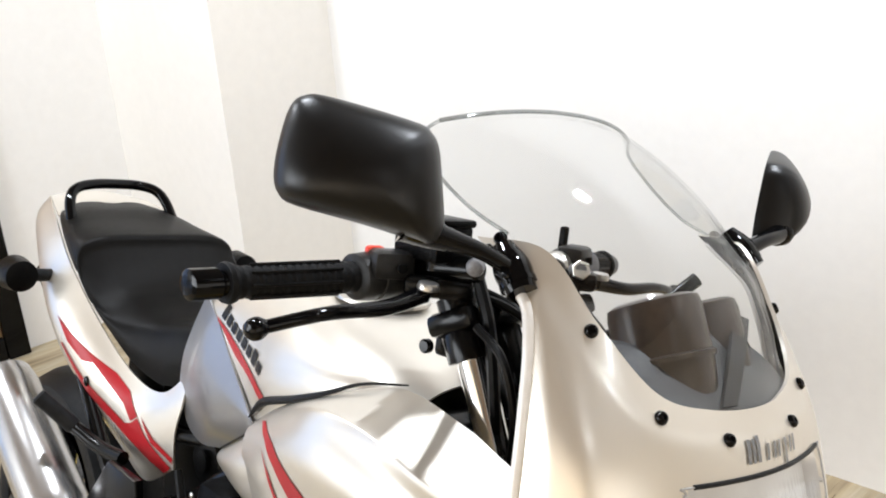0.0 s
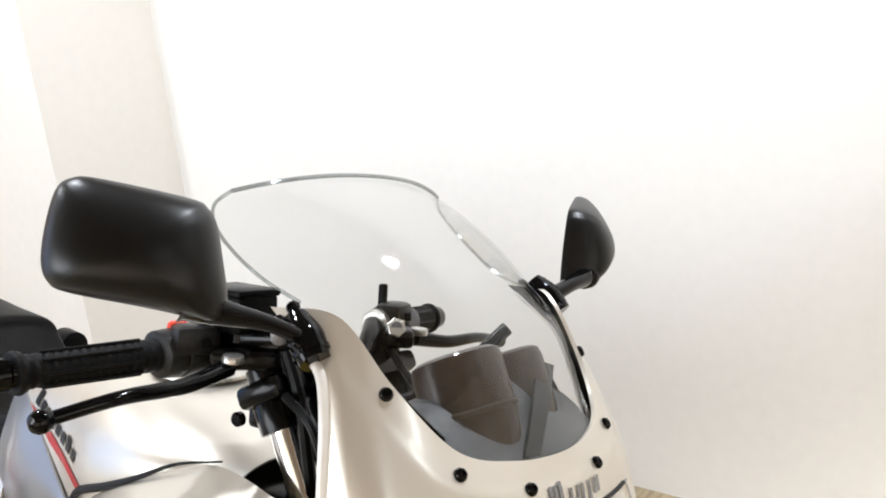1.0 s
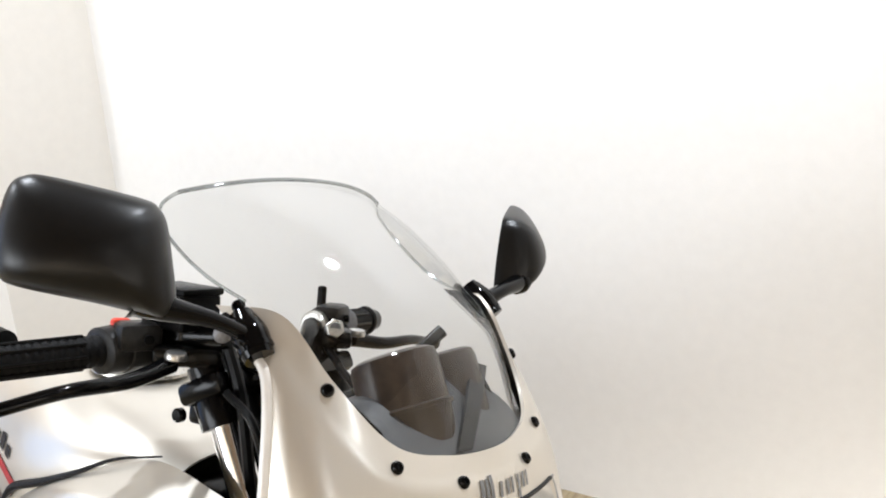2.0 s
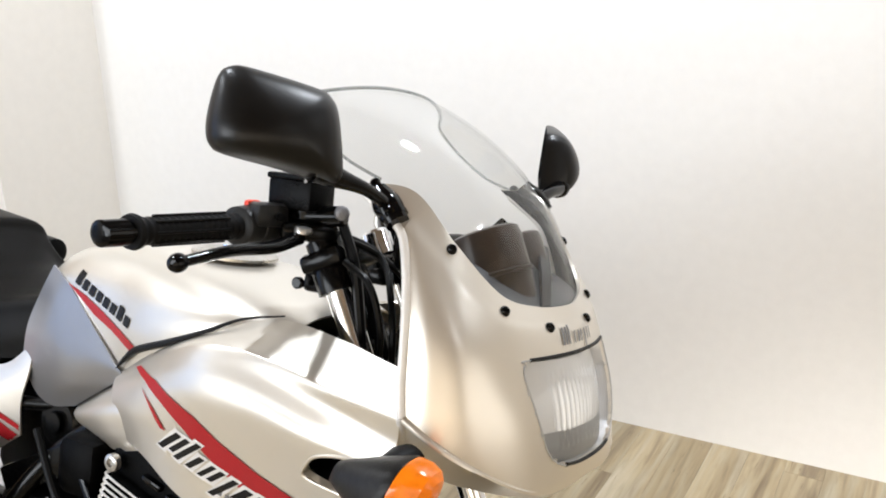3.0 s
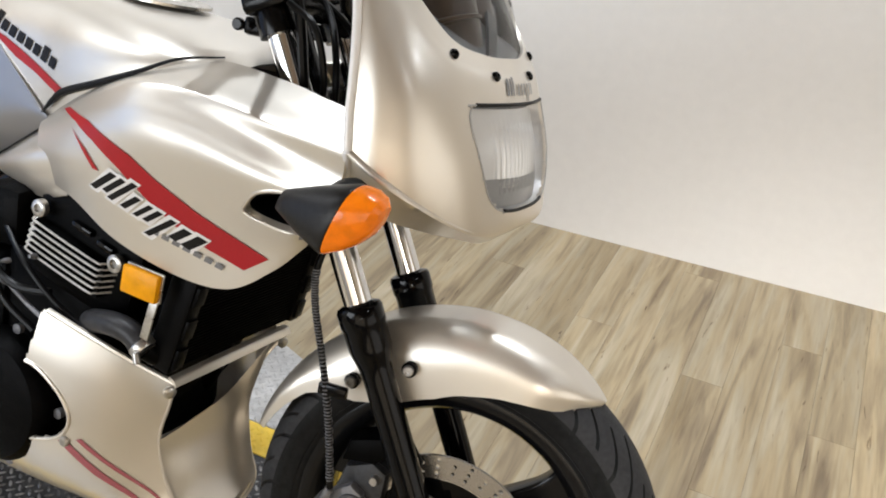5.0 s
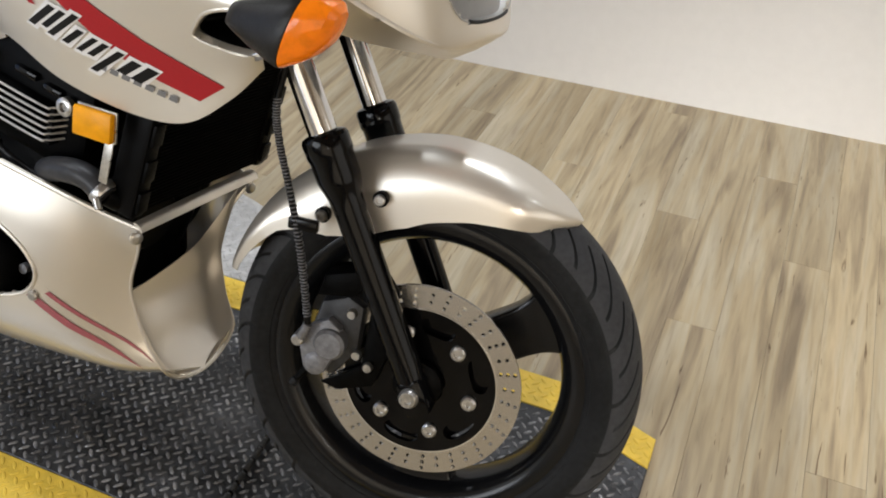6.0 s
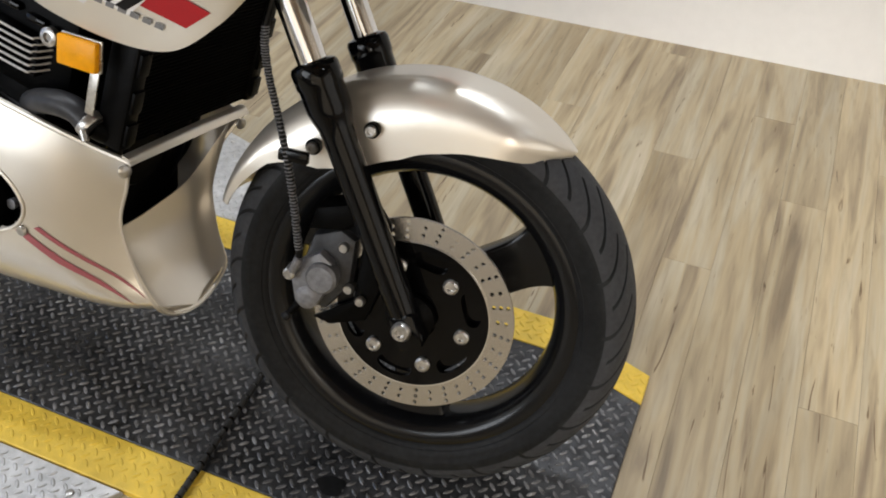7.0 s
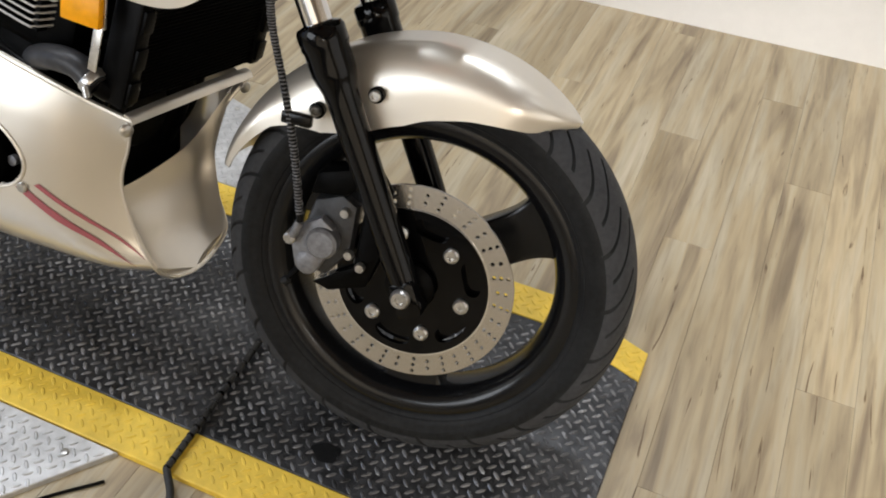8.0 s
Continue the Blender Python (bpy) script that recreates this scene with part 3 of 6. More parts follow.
WEB = [(-0.287, 0.16, 0.020), (-0.28, 0.062, 0.0125), (-0.276, -0.06, 0.010), (-0.272, -0.15, 0.0095), (-0.269, -0.229, 0.0085)]
part("webbing", tube(WEB, 0.0055, 40, 10), STRAP, strap)
part("webbing_end", tube([(-0.269, -0.227, 0.0085), (-0.261, -0.236, 0.005), (-0.247, -0.251, 0.0), (-0.24, -0.264, -0.005)], 0.006, 14, 10), STRAP, strap)
web_line = spline(WEB, 60)
for k in range(14, 60, 3):
    a, b = Vector(web_line[k]), Vector(web_line[k + 1])
    part("tape_wrap", rod(a, a + (b - a) * (0.5 + 0.5 * ((k * 7) % 5) / 4), 0.0062, 10, 0.001), GLOSS, strap)
cable = thing("cable", "thin black cable lying on the floor planks", "cable")
part("lead", tube([(-0.56, -0.52, FZ + 0.003), (-0.47, -0.42, FZ + 0.003), (-0.41, -0.34, FZ + 0.003), (-0.345, -0.275, FZ + 0.003)], 0.0028, 20, 8), HOSE, cable)


# planks of the floor, running from the camera's side to the back wall
def floor_planks():
    LN, gap = 1.22, 0.0004
    meshes = {}
    cols = [(-3.29 + 0.19 * k, 0.19) for k in range(11)] + [(-1.20 + 0.098 * k, 0.098) for k in range(30)] + [(1.74 + 0.19 * k, 0.19) for k in range(8)]
    for i, (x, W) in enumerate(cols):
        y = SY - ((i * 0.457) % LN) - 0.2 + random.uniform(-0.1, 0.1)
        while y < WY + 0.16:
            a, b = max(y, SY), min(y + LN, WY + 0.16)
            y += LN
            if b - a < 0.02:
                continue
            key = (W, round(b - a, 3))
            if key not in meshes:
                bm = box(0, 0, 0, W - gap, b - a - gap, 0.004, 0.0004, seg=1)
                for f in bm.faces:
                    f.smooth = False
                me = bpy.data.meshes.new("plank")
                bm.to_mesh(me)
                bm.free()
                me.materials.append(PLANK)
                meshes[key] = me
            ob = new("plank", meshes[key])
            ob.matrix_world = pose(x + W / 2, (a + b) / 2, FZ - 0.002 + random.uniform(-0.0002, 0.0002))
            ob.parent = floor

# ---- motorcycle (x ahead, y to its left, z up, from the front tyre's foot) ----
bike = thing("motorcycle", "champagne metallic sport motorcycle leaning on its side stand on the deck", "motorcycle", BIKE)
R_T = 0.293
TURN_AXIS, TURN_AT, TURNED = Vector((-0.454, 0, 0.891)), Vector((-0.035, 0, 0.293)), radians(8.5)


def steered(p):
    """The front end, turned a little to the left on its stem."""
    return TURN_AT + Matrix.Rotation(TURNED, 3, TURN_AXIS) @ (Vector(p) - TURN_AT)


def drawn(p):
    """The bodywork, warped by hand-tuned factors to fit the camera's view."""
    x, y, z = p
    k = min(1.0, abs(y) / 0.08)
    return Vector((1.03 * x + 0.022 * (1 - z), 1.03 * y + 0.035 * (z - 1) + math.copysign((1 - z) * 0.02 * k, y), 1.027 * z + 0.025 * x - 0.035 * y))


PLACE[0] = steered
AX = Vector((0, 0, R_T))
FORK = Vector((-0.454, 0, 0.891))


def fork_at(s, y):
    return AX + FORK * s + Vector((0.003, y, 0))


# front wheel
wheel = part("front_wheel", turned([(-0.046, 0.214), (-0.044, 0.222), (-0.040, 0.222), (-0.036, 0.206), (-0.018, 0.196), (0.018, 0.196), (0.036, 0.206), (0.040, 0.222),
                                    (0.044, 0.222), (0.046, 0.214), (0.041, 0.200), (0.030, 0.192), (0.018, 0.186), (-0.018, 0.186), (-0.030, 0.192), (-0.041, 0.200)],
                                   AX, (0, 1, 0), 96, loop=True), RIM, bike, "satin black three-spoke cast wheel")


def tyre(material, parent):
    half = [(0.041, 0.218), (0.047, 0.224), (0.052, 0.234), (0.055, 0.246), (0.0555, 0.256), (0.053, 0.2665), (0.0475, 0.275), (0.040, 0.2815), (0.031, 0.2865), (0.021, 0.2902), (0.0105, 0.2922), (0, R_T)]
    prof = spline([(-a, r) for a, r in half] + [(a, r) for a, r in reversed(half[:-1])], 84)
    n = 1008
    bm = bmesh.new()
    rings = []
    for i in range(n):
        ang = 2 * math.pi * i / n
        ring = []
        for y, r in prof:
            d = 0.0
            q = min(abs(y) / 0.05, 1.12)
            side = 0.07 * min(1.0, q / 0.14) if y > 0 else 0.0
            turn = ang - 0.24 * q ** 1.3 - side               # the grooves run along the mesh
            if r > 0.2545:
                ph = ang * 42 / (2 * math.pi)
                long = int(math.floor(ph)) % 2
                fr = abs(ph - math.floor(ph) - 0.5) * 2 * math.pi / 42 * R_T
                lo, hi = (0.16, 1.06) if long else (0.45, 1.2)
                if fr < 0.0020 and lo < abs(y) / 0.05 < hi:
                    d = 0.0042
            elif 0.2395 < r < 0.2425 or 0.2265 < r < 0.2290:
                d = -0.0018
            ring.append(bm.verts.new((math.cos(turn) * (r - d), y, R_T + math.sin(turn) * (r - d))))
        rings.append(ring)
    m = len(prof)
    for i in range(n):
        A, B = rings[i], rings[(i + 1) % n]
        for k in range(m - 1):
            f = bm.faces.new((A[k], A[k + 1], B[k + 1], B[k]))
            if min(prof[k][1], prof[k + 1][1]) > 0.2565 and all((v.co.x ** 2 + (v.co.z - R_T) ** 2) ** 0.5 > p[1] - 0.001 for v, p in ((A[k], prof[k]), (A[k + 1], prof[k + 1]), (B[k + 1], prof[k + 1]), (B[k], prof[k]))):
                f.material_index = 1
    return part("tyre", bm, [material, TREAD], parent, "black rubber tyre with curved tread grooves", sharp=30)


tyre(RUBBER, wheel)


def spoke(a, parent):
    """A flared, ribbed cast spoke from the hub to the rim."""
    prof = [(0.030, 0.034, 0.030), (0.06, 0.034, 0.026), (0.10, 0.0345, 0.021), (0.145, 0.0355, 0.018), (0.170, 0.041, 0.018), (0.184, 0.049, 0.019), (0.193, 0.062, 0.020)]
    g = []
    for r, w, t in [tuple(p) for p in spline(prof, 24)]:
        ring = []
        for u, v in ((-1, -0.70), (-0.97, -0.90), (-0.90, -1), (-0.78, -1), (0.78, -1), (0.90, -1), (0.97, -0.90), (1, -0.70), (1, 0.70), (0.97, 0.90), (0.90, 1), (0.78, 1), (-0.78, 1), (-0.90, 1), (-0.97, 0.90), (-1, 0.70)):
            ring.append((r * math.cos(a) - u * w * math.sin(a), v * t, R_T + r * math.sin(a) + u * w * math.cos(a)))
        g.append(ring)
    part("spoke", grid_bm(g, close_u=True), RIM, parent)


for k in range(3):
    spoke(radians(34 + 120 * k), wheel)
part("hub", turned([(-0.05, 0.030), (-0.048, 0.046), (-0.03, 0.050), (0.03, 0.050), (0.048, 0.044), (0.05, 0.03)], AX, (0, 1, 0), 40), GLOSS, wheel)
part("valve", rod((0.03, 0, R_T - 0.19), (0.028, -0.012, R_T - 0.162), 0.0035, 10, 0.001), RUBBER, wheel)

# brake disc
DY = -0.070


def ring_sheet(r0, r1, holes, y0, y1, seg=120):
    bm = bmesh.new()
    es = []

    def loop(cx, cz, r, n):
        vs = [bm.verts.new((cx + r * math.cos(2 * math.pi * k / n), y0, cz + r * math.sin(2 * math.pi * k / n))) for k in range(n)]
        es.extend(bm.edges.new((vs[k], vs[(k + 1) % n])) for k in range(n))

    loop(0, R_T, r1, seg)
    loop(0, R_T, r0, seg)
    for cx, cz, r in holes:
        loop(cx, cz, r, 8)
    bmesh.ops.triangle_fill(bm, edges=es, use_beauty=True)
    r = bmesh.ops.extrude_face_region(bm, geom=bm.faces[:])
    bmesh.ops.translate(bm, vec=(0, y1 - y0, 0), verts=[v for v in r["geom"] if isinstance(v, bmesh.types.BMVert)])
    return bm


holes = []
for k in range(36):
    a0 = 2 * math.pi * k / 36
    for r, da in (((0.1150, 0.012), (0.1245, 0.0), (0.1340, -0.012)) if k % 2 == 0 else ((0.1180, 0.0), (0.1290, -0.012))):
        holes.append((r * math.cos(a0 + da), R_T + r * math.sin(a0 + da), 0.0030))
disc = part("brake_disc", ring_sheet(0.107, 0.140, holes, DY - 0.0025, DY + 0.0025), DISCSTEEL, wheel, "drilled steel brake disc with a tan worn face")
car = bmesh.new()
ces = []


def car_loop(pts):
    vs = [car.verts.new((x, DY - 0.003, R_T + z)) for x, z in pts]
    ces.extend(car.edges.new((vs[k], vs[(k + 1) % len(vs)])) for k in range(len(vs)))


car_loop([(0.1065 * math.cos(a * math.pi / 45), 0.1065 * math.sin(a * math.pi / 45)) for a in range(90)])
car_loop([(0.036 * math.cos(a * math.pi / 20), 0.036 * math.sin(a * math.pi / 20)) for a in range(40)])
for k in range(6):
    a = radians(80 + 60 * k)
    pts = []
    for q in range(16):
        b = 2 * math.pi * q / 16
        rr, aa = 0.0845 + 0.0125 * math.copysign(abs(math.sin(b)) ** 0.8, math.sin(b)), a + 0.30 * math.copysign(abs(math.cos(b)) ** 0.8, math.cos(b))
        pts.append((rr * math.cos(aa), rr * math.sin(aa)))
    car_loop(pts)
bmesh.ops.triangle_fill(car, edges=ces, use_beauty=True)
r_ = bmesh.ops.extrude_face_region(car, geom=car.faces[:])
bmesh.ops.translate(car, vec=(0, 0.007, 0), verts=[v for v in r_["geom"] if isinstance(v, bmesh.types.BMVert)])
part("disc_carrier", car, GLOSS, wheel, "black disc carrier with long slots")
for k in range(6):
    a = radians(50 + 60 * k)
    part("disc_bolt", turned([(0, 0.0105), (0.004, 0.0105), (0.0065, 0.008), (0.0065, 0.0045), (0.0035, 0.0042)],
                             (0.0734 * math.cos(a), DY - 0.003, R_T + 0.0734 * math.sin(a)), (0, -1, 0), 20), BOLT, wheel)
part("hub_flange", turned([(0, 0.02), (0, 0.094), (0.004, 0.096), (0.02, 0.060), (0.03, 0.045)], (0, DY + 0.008, R_T), (0, 1, 0), 48), GLOSS, wheel)
part("disc_inner_edge", turned([(-0.0032, 0.1063), (-0.0032, 0.1082), (0.002, 0.1082), (0.002, 0.1063)], (0, DY, R_T), (0, 1, 0), 120, loop=True), CHROME, wheel, "bright machined inner edge")
part("speed_hub", turned([(0, 0.034), (0.012, 0.034), (0.016, 0.028), (0.02, 0.016)], (0, DY - 0.001, R_T), (0, -1, 0), 32), ENGINE, wheel)

# fork
fork = part("front_fork", box(0, 0, 0, 0.055, 0.25, 0.032, 0.01, m=Matrix.Translation(fork_at(0.595, 0)) @ pose(0, 0, 0, 0, -27, 0)), FRAME, bike, "telescopic fork with chrome tubes and black lower legs")
for sy in (-1, 1):
    y = sy * 0.100
    prof = [(-0.030, 0.012), (-0.024, 0.0180), (0.02, 0.0195), (0.05, 0.0200), (0.10, 0.0205), (0.262, 0.0212), (0.278, 0.0225), (0.292, 0.0265), (0.302, 0.0285), (0.330, 0.0288), (0.334, 0.0305), (0.354, 0.0305), (0.359, 0.0280), (0.362, 0.02)]
    leg = part("fork_leg", turned(prof, fork_at(0, y), FORK, 28), GLOSS, fork, "gloss black lower fork leg")
    part("fork_tube", rod(fork_at(0.35, y), fork_at(0.77, y), 0.0185, 28, 0.002), CHROME, fork, "polished chrome fork tube")
    part("axle_clamp", box(0, 0, 0, 0.036, 0.040, 0.052, 0.007, m=Matrix.Translation(fork_at(-0.004, y)) @ pose(0, 0, 0, 0, -27, 0)), GLOSS, fork)
    part("axle_bolt", turned([(0, 0.0135), (0.006, 0.0135), (0.010, 0.0105), (0.010, 0.006), (0.006, 0.0055)], (0, y + sy * 0.019, R_T), (0, sy, 0), 24), BOLT, fork, "bright axle bolt head")
    part("fork_cap", turned([(0, 0.0245), (0.018, 0.0245), (0.02, 0.02), (0.03, 0.016)], fork_at(0.762, y), FORK, 24), FRAME, fork)
part("top_clamp", box(0, 0, 0, 0.06, 0.26, 0.026, 0.008, m=Matrix.Translation(fork_at(0.755, 0)) @ pose(0, 0, 0, 0, -27, 0)), FRAME, fork)
part("steering_stem", rod(fork_at(0.58, 0) - Vector((0.035, 0, 0)), fork_at(0.73, 0) - Vector((0.035, 0, 0)), 0.026, 20), FRAME, fork)
part("axle", rod((0, -0.12, R_T), (0, 0.12, R_T), 0.008, 16), STEEL, fork)

# caliper, behind the right leg
cal = part("brake_caliper", turned([(0, 0.006), (0.002, 0.019), (0.024, 0.0205), (0.030, 0.022), (0.037, 0.0218), (0.041, 0.018), (0.0415, 0.012)], (-0.120, -0.074, 0.334), (0, -1, 0), 28), ALLOY, bike, "grey cast brake caliper")
part("piston_housing", turned([(0, 0.015), (0.026, 0.0175), (0.032, 0.0165), (0.035, 0.012), (0.0355, 0.006)], (-0.139, -0.074, 0.299), (0, -1, 0), 28), ALLOY, cal)
part("caliper_body", plate([(-0.154, 0.284), (-0.156, 0.340), (-0.143, 0.385), (-0.106, 0.400), (-0.083, 0.388), (-0.086, 0.32), (-0.118, 0.278)], -0.090, -0.036, 0.008), CASTDARK, cal)
part("caliper_bracket", plate([(-0.125, 0.415), (-0.060, 0.445), (-0.040, 0.42), (-0.045, 0.325), (-0.060, 0.275), (-0.110, 0.256), (-0.135, 0.262), (-0.080, 0.30), (-0.075, 0.39)], -0.086, -0.078, 0.002), ENGINE, cal)
part("caliper_web", plate([(-0.164, 0.322), (-0.152, 0.352), (-0.126, 0.368), (-0.108, 0.356), (-0.112, 0.318), (-0.124, 0.290), (-0.142, 0.280), (-0.156, 0.290)], -0.106, -0.088, 0.004), ALLOY, cal, "light grey cast caliper web")
part("caliper_bridge", plate([(-0.150, 0.392), (-0.142, 0.425), (-0.095, 0.440), (-0.085, 0.415), (-0.10, 0.40)], -0.094, -0.040, 0.006), ENGINE, cal)
for bx, bz in ((-0.098, 0.378), (-0.086, 0.320), (-0.068, 0.306)):
    part("caliper_bolt", turned([(0, 0.0070), (0.006, 0.0070), (0.008, 0.0055), (0.008, 0.003)], (bx, -0.090, bz), (0, -1, 0), 16), BOLT, cal)
part("banjo_bolt", rod((-0.163, -0.090, 0.334), (-0.163, -0.118, 0.332), 0.0085, 12, 0.002), BOLT, cal)
part("hose_fitting", tube([(-0.160, -0.112, 0.336), (-0.154, -0.117, 0.348), (-0.149, -0.119, 0.362)], 0.0062, 10, 10), ALLOY, cal)
part("bleed_screw", rod((-0.150, -0.090, 0.288), (-0.164, -0.102, 0.266), 0.006, 12, 0.002, 0.0042), ENGINE, cal)
part("bleed_cap", rod((-0.163, -0.101, 0.267), (-0.170, -0.104, 0.258), 0.0065, 12, 0.002), RUBBER, cal)
HP = [(-0.149, -0.119, 0.362), (-0.159, -0.12, 0.419), (-0.172, -0.12, 0.477), (-0.192, -0.12, 0.545), (-0.209, -0.12, 0.598), (-0.216, -0.12, 0.644), (-0.212, -0.115, 0.70), (-0.235, -0.105, 0.79), (-0.28, -0.10, 0.88), (-0.32, -0.10, 0.96)]
hose = part("brake_hose", tube(HP, 0.0046, 70, 10), HOSE, bike, "black brake hose with a coiled guard")
coil = spline(HP, 400)
part("hose_coil", tube([tuple(Vector(coil[k]) + Vector((0.0050 * math.cos(k * 1.9), 0.0050 * math.sin(k * 1.9), 0))) for k in range(8, 230)], 0.0011, 1100, 5), ALLOY, hose, "spiral wire hose guard")
part("hose_clip", box(-0.168, -0.118, 0.497, 0.040, 0.012, 0.016, 0.003), FRAME, hose)

# front mudguard
DROP = [(56, 0.0), (60, 0.016), (65, 0.032), (77, 0.056), (88, 0.074), (102, 0.092), (113, 0.096), (124, 0.090), (131, 0.076), (137, 0.050), (143, 0.030), (152, 0.018), (162, 0.006), (170, 0.0)]
RTOP = [(56, 0.302), (66, 0.305), (80, 0.313), (95, 0.3185), (115, 0.320), (140, 0.3195), (160, 0.315), (170, 0.311)]


def lerp(table, a):
    return float(np.interp(a, [p[0] for p in table], [p[1] for p in table]))


def fender_pt(a, v):
    """a: degrees round the axle from straight ahead; v: -1 right edge to 1 left edge."""
    s = abs(v)
    width = 0.070 * math.sin(min(1.0, (a - 55.8) / 18.0) * math.pi / 2) ** 0.62 if a < 73.8 else 0.070
    if a > 145:
        width *= 1 - 0.35 * ((a - 145) / 20.0) ** 2
    y = width * min(1.0, math.sin(min(s * 1.25, 1.0) * math.pi / 2)) ** 0.9
    drop = lerp(DROP, a) * max(0.0, (s - 0.25) / 0.75) ** 1.5 + 0.010 * s * s
    rr = lerp(RTOP, a) - drop
    t = radians(a)
    return (rr * math.cos(t), math.copysign(y + 0.004 * max(0, s - 0.6), v), R_T + rr * math.sin(t))


gf = [[fender_pt(56 + (163 - 56) * i / 70, -1 + 2 * j / 32) for j in range(33)] for i in range(71)]
fender = part("front_mudguard", thicken(grid_bm(gf), 0.003, AX), PAINT, bike, "champagne front mudguard with a pointed tip")
for sy in (-1, 1):
    for bx, bz in ((-0.083, 0.538), (-0.158, 0.500)):
        part("bolt_washer", turned([(-0.012, 0.0095), (0.002, 0.0105), (0.003, 0.0085)], (bx, sy * 0.078, bz), (0, sy, 0), 20), ENGINE, fender)
        part("mudguard_bolt", turned([(0, 0.0075), (0.005, 0.0075), (0.0065, 0.006), (0.0065, 0.0035), (0.004, 0.003)], (bx, sy * 0.081, bz), (0, sy, 0), 20), BOLT, fender)
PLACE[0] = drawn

# upper cowl
COWL = [
    [(-0.224, -0.180, 1.054), (-0.160, -0.161, 1.051), (-0.110, -0.146, 0.998), (-0.067, -0.112, 0.947), (-0.046, -0.058, 0.932), (-0.036, 0, 0.930)],
    [(-0.186, -0.183, 1.028), (-0.148, -0.1695, 1.021), (-0.102, -0.1565, 0.976), (-0.057, -0.119, 0.930), (-0.036, -0.060, 0.917), (-0.028, 0, 0.915)],
    [(-0.152, -0.184, 1.000), (-0.130, -0.181, 0.985), (-0.090, -0.166, 0.950), (-0.047, -0.125, 0.912), (-0.026, -0.062, 0.902), (-0.019, 0, 0.900)],
    [(-0.130, -0.200, 0.925), (-0.102, -0.197, 0.915), (-0.067, -0.180, 0.893), (-0.034, -0.132, 0.873), (-0.014, -0.066, 0.868), (-0.007, 0, 0.868)],
    [(-0.122, -0.208, 0.860), (-0.087, -0.203, 0.848), (-0.050, -0.180, 0.826), (-0.016, -0.132, 0.815), (0.003, -0.068, 0.815), (0.010, 0, 0.815)],
    [(-0.116, -0.211, 0.819), (-0.080, -0.203, 0.798), (-0.038, -0.170, 0.769), (-0.004, -0.122, 0.747), (0.010, -0.066, 0.743), (0.014, 0, 0.745)],
    [(-0.118, -0.207, 0.813), (-0.082, -0.199, 0.792), (-0.041, -0.166, 0.764), (-0.007, -0.118, 0.741), (0.003, -0.065, 0.729), (0.006, 0, 0.730)],
    [(-0.134, -0.172, 0.762), (-0.094, -0.154, 0.742), (-0.055, -0.130, 0.733), (-0.018, -0.100, 0.727), (-0.012, -0.055, 0.717), (-0.012, 0, 0.715)],
]
gc = surface(mirrored(COWL), 120, 80)
HL_R = [(-0.098, 0.880), (-0.113, 0.876), (-0.1175, 0.860), (-0.109, 0.82), (-0.097, 0.787), (-0.086, 0.774), (-0.068, 0.764), (-0.035, 0.760)]
HL = HL_R + [(-y, z) for y, z in reversed(HL_R)]
HL = [(float(a), float(b)) for a, b in spline(HL, 96, closed=True)]
full = grid_bm(gc)
cowl_skin = Skin(full)
full.free()
cowl = part("upper_cowl", thicken(grid_bm(gc, keep=lambda c: not in_poly(c.y, c.z, HL)), 0.004, lining=1), [PAINT, PLASTIC], bike, "champagne nose cowl around the headlight", sharp=50)
rim = [cowl_skin.front(y, z, 0.0005) for y, z in HL]
rim = [p for p in rim if p]
top_rim = [tuple(p) for p in (cowl_skin.front(-0.104 + 0.0104 * k, 0.8805 - 0.0005 * abs(k - 10) * 0.1, 0.0006) for k in range(21)) if p]
low_rim = [tuple(p) for p in (cowl_skin.front(-0.060 + 0.006 * k, 0.7595 + 0.0035 * (abs(k - 10) / 10) ** 3, 0.0006) for k in range(21)) if p]
for line in (top_rim, low_rim):
    part("headlight_gasket", tube(line, 0.0022, 60, 8), RUBBER, cowl, "black rubber seal")
# rolled edge of the cowl's back flange; its white sheen is put into the colour
for sy in (-1, 1):
    pts = [(p[0] - 0.002, -p[1] if sy > 0 else p[1], p[2]) for p in [r[0] for r in gc][4:-1:6]]
    part("edge_bead", tube(pts, 0.0050, 50, 10), SHEENEDGE, cowl, "rolled cowl edge coloured pale for its sheen")

# headlight
bowl = []
for q, back in ((1.02, 0.003), (0.97, 0.016), (0.85, 0.030), (0.60, 0.040), (0.25, 0.046), (0.05, 0.047)):
    ring = []
    for y, z in HL:
        p = cowl_skin.front(y * 0.985, 0.815 + (z - 0.815) * 0.985)
        ring.append(((min(p.x if p else -0.04, 0.02) if q > 0.8 else -0.02) - back, y * q, 0.815 + (z - 0.815) * q))
    bowl.append(ring)
head = part("headlight", grid_bm(bowl, close_u=True), REFLECTOR, bike, "clear fluted headlight with a silvered bowl", sharp=70)
half_hl = sorted((z, abs(y)) for y, z in HL if y < 0)
HZ, HW = [p[0] for p in half_hl], [p[1] for p in half_hl]
gl = []
for j in range(45):
    z = HZ[0] + (HZ[-1] - HZ[0]) * j / 44
    w = float(np.interp(z, HZ, HW))
    row = []
    for i in range(181):
        y = w * (i / 90 - 1)
        p = cowl_skin.front(y, z)
        flute = 0.0011 * math.cos(y * 2 * math.pi / 0.0105) if 0.785 < z < 0.858 and -0.075 < y < 0.075 else 0.0
        row.append((p.x + 0.0012 + flute, y, z) if p else (-0.05, y, z))
    gl.append(row)
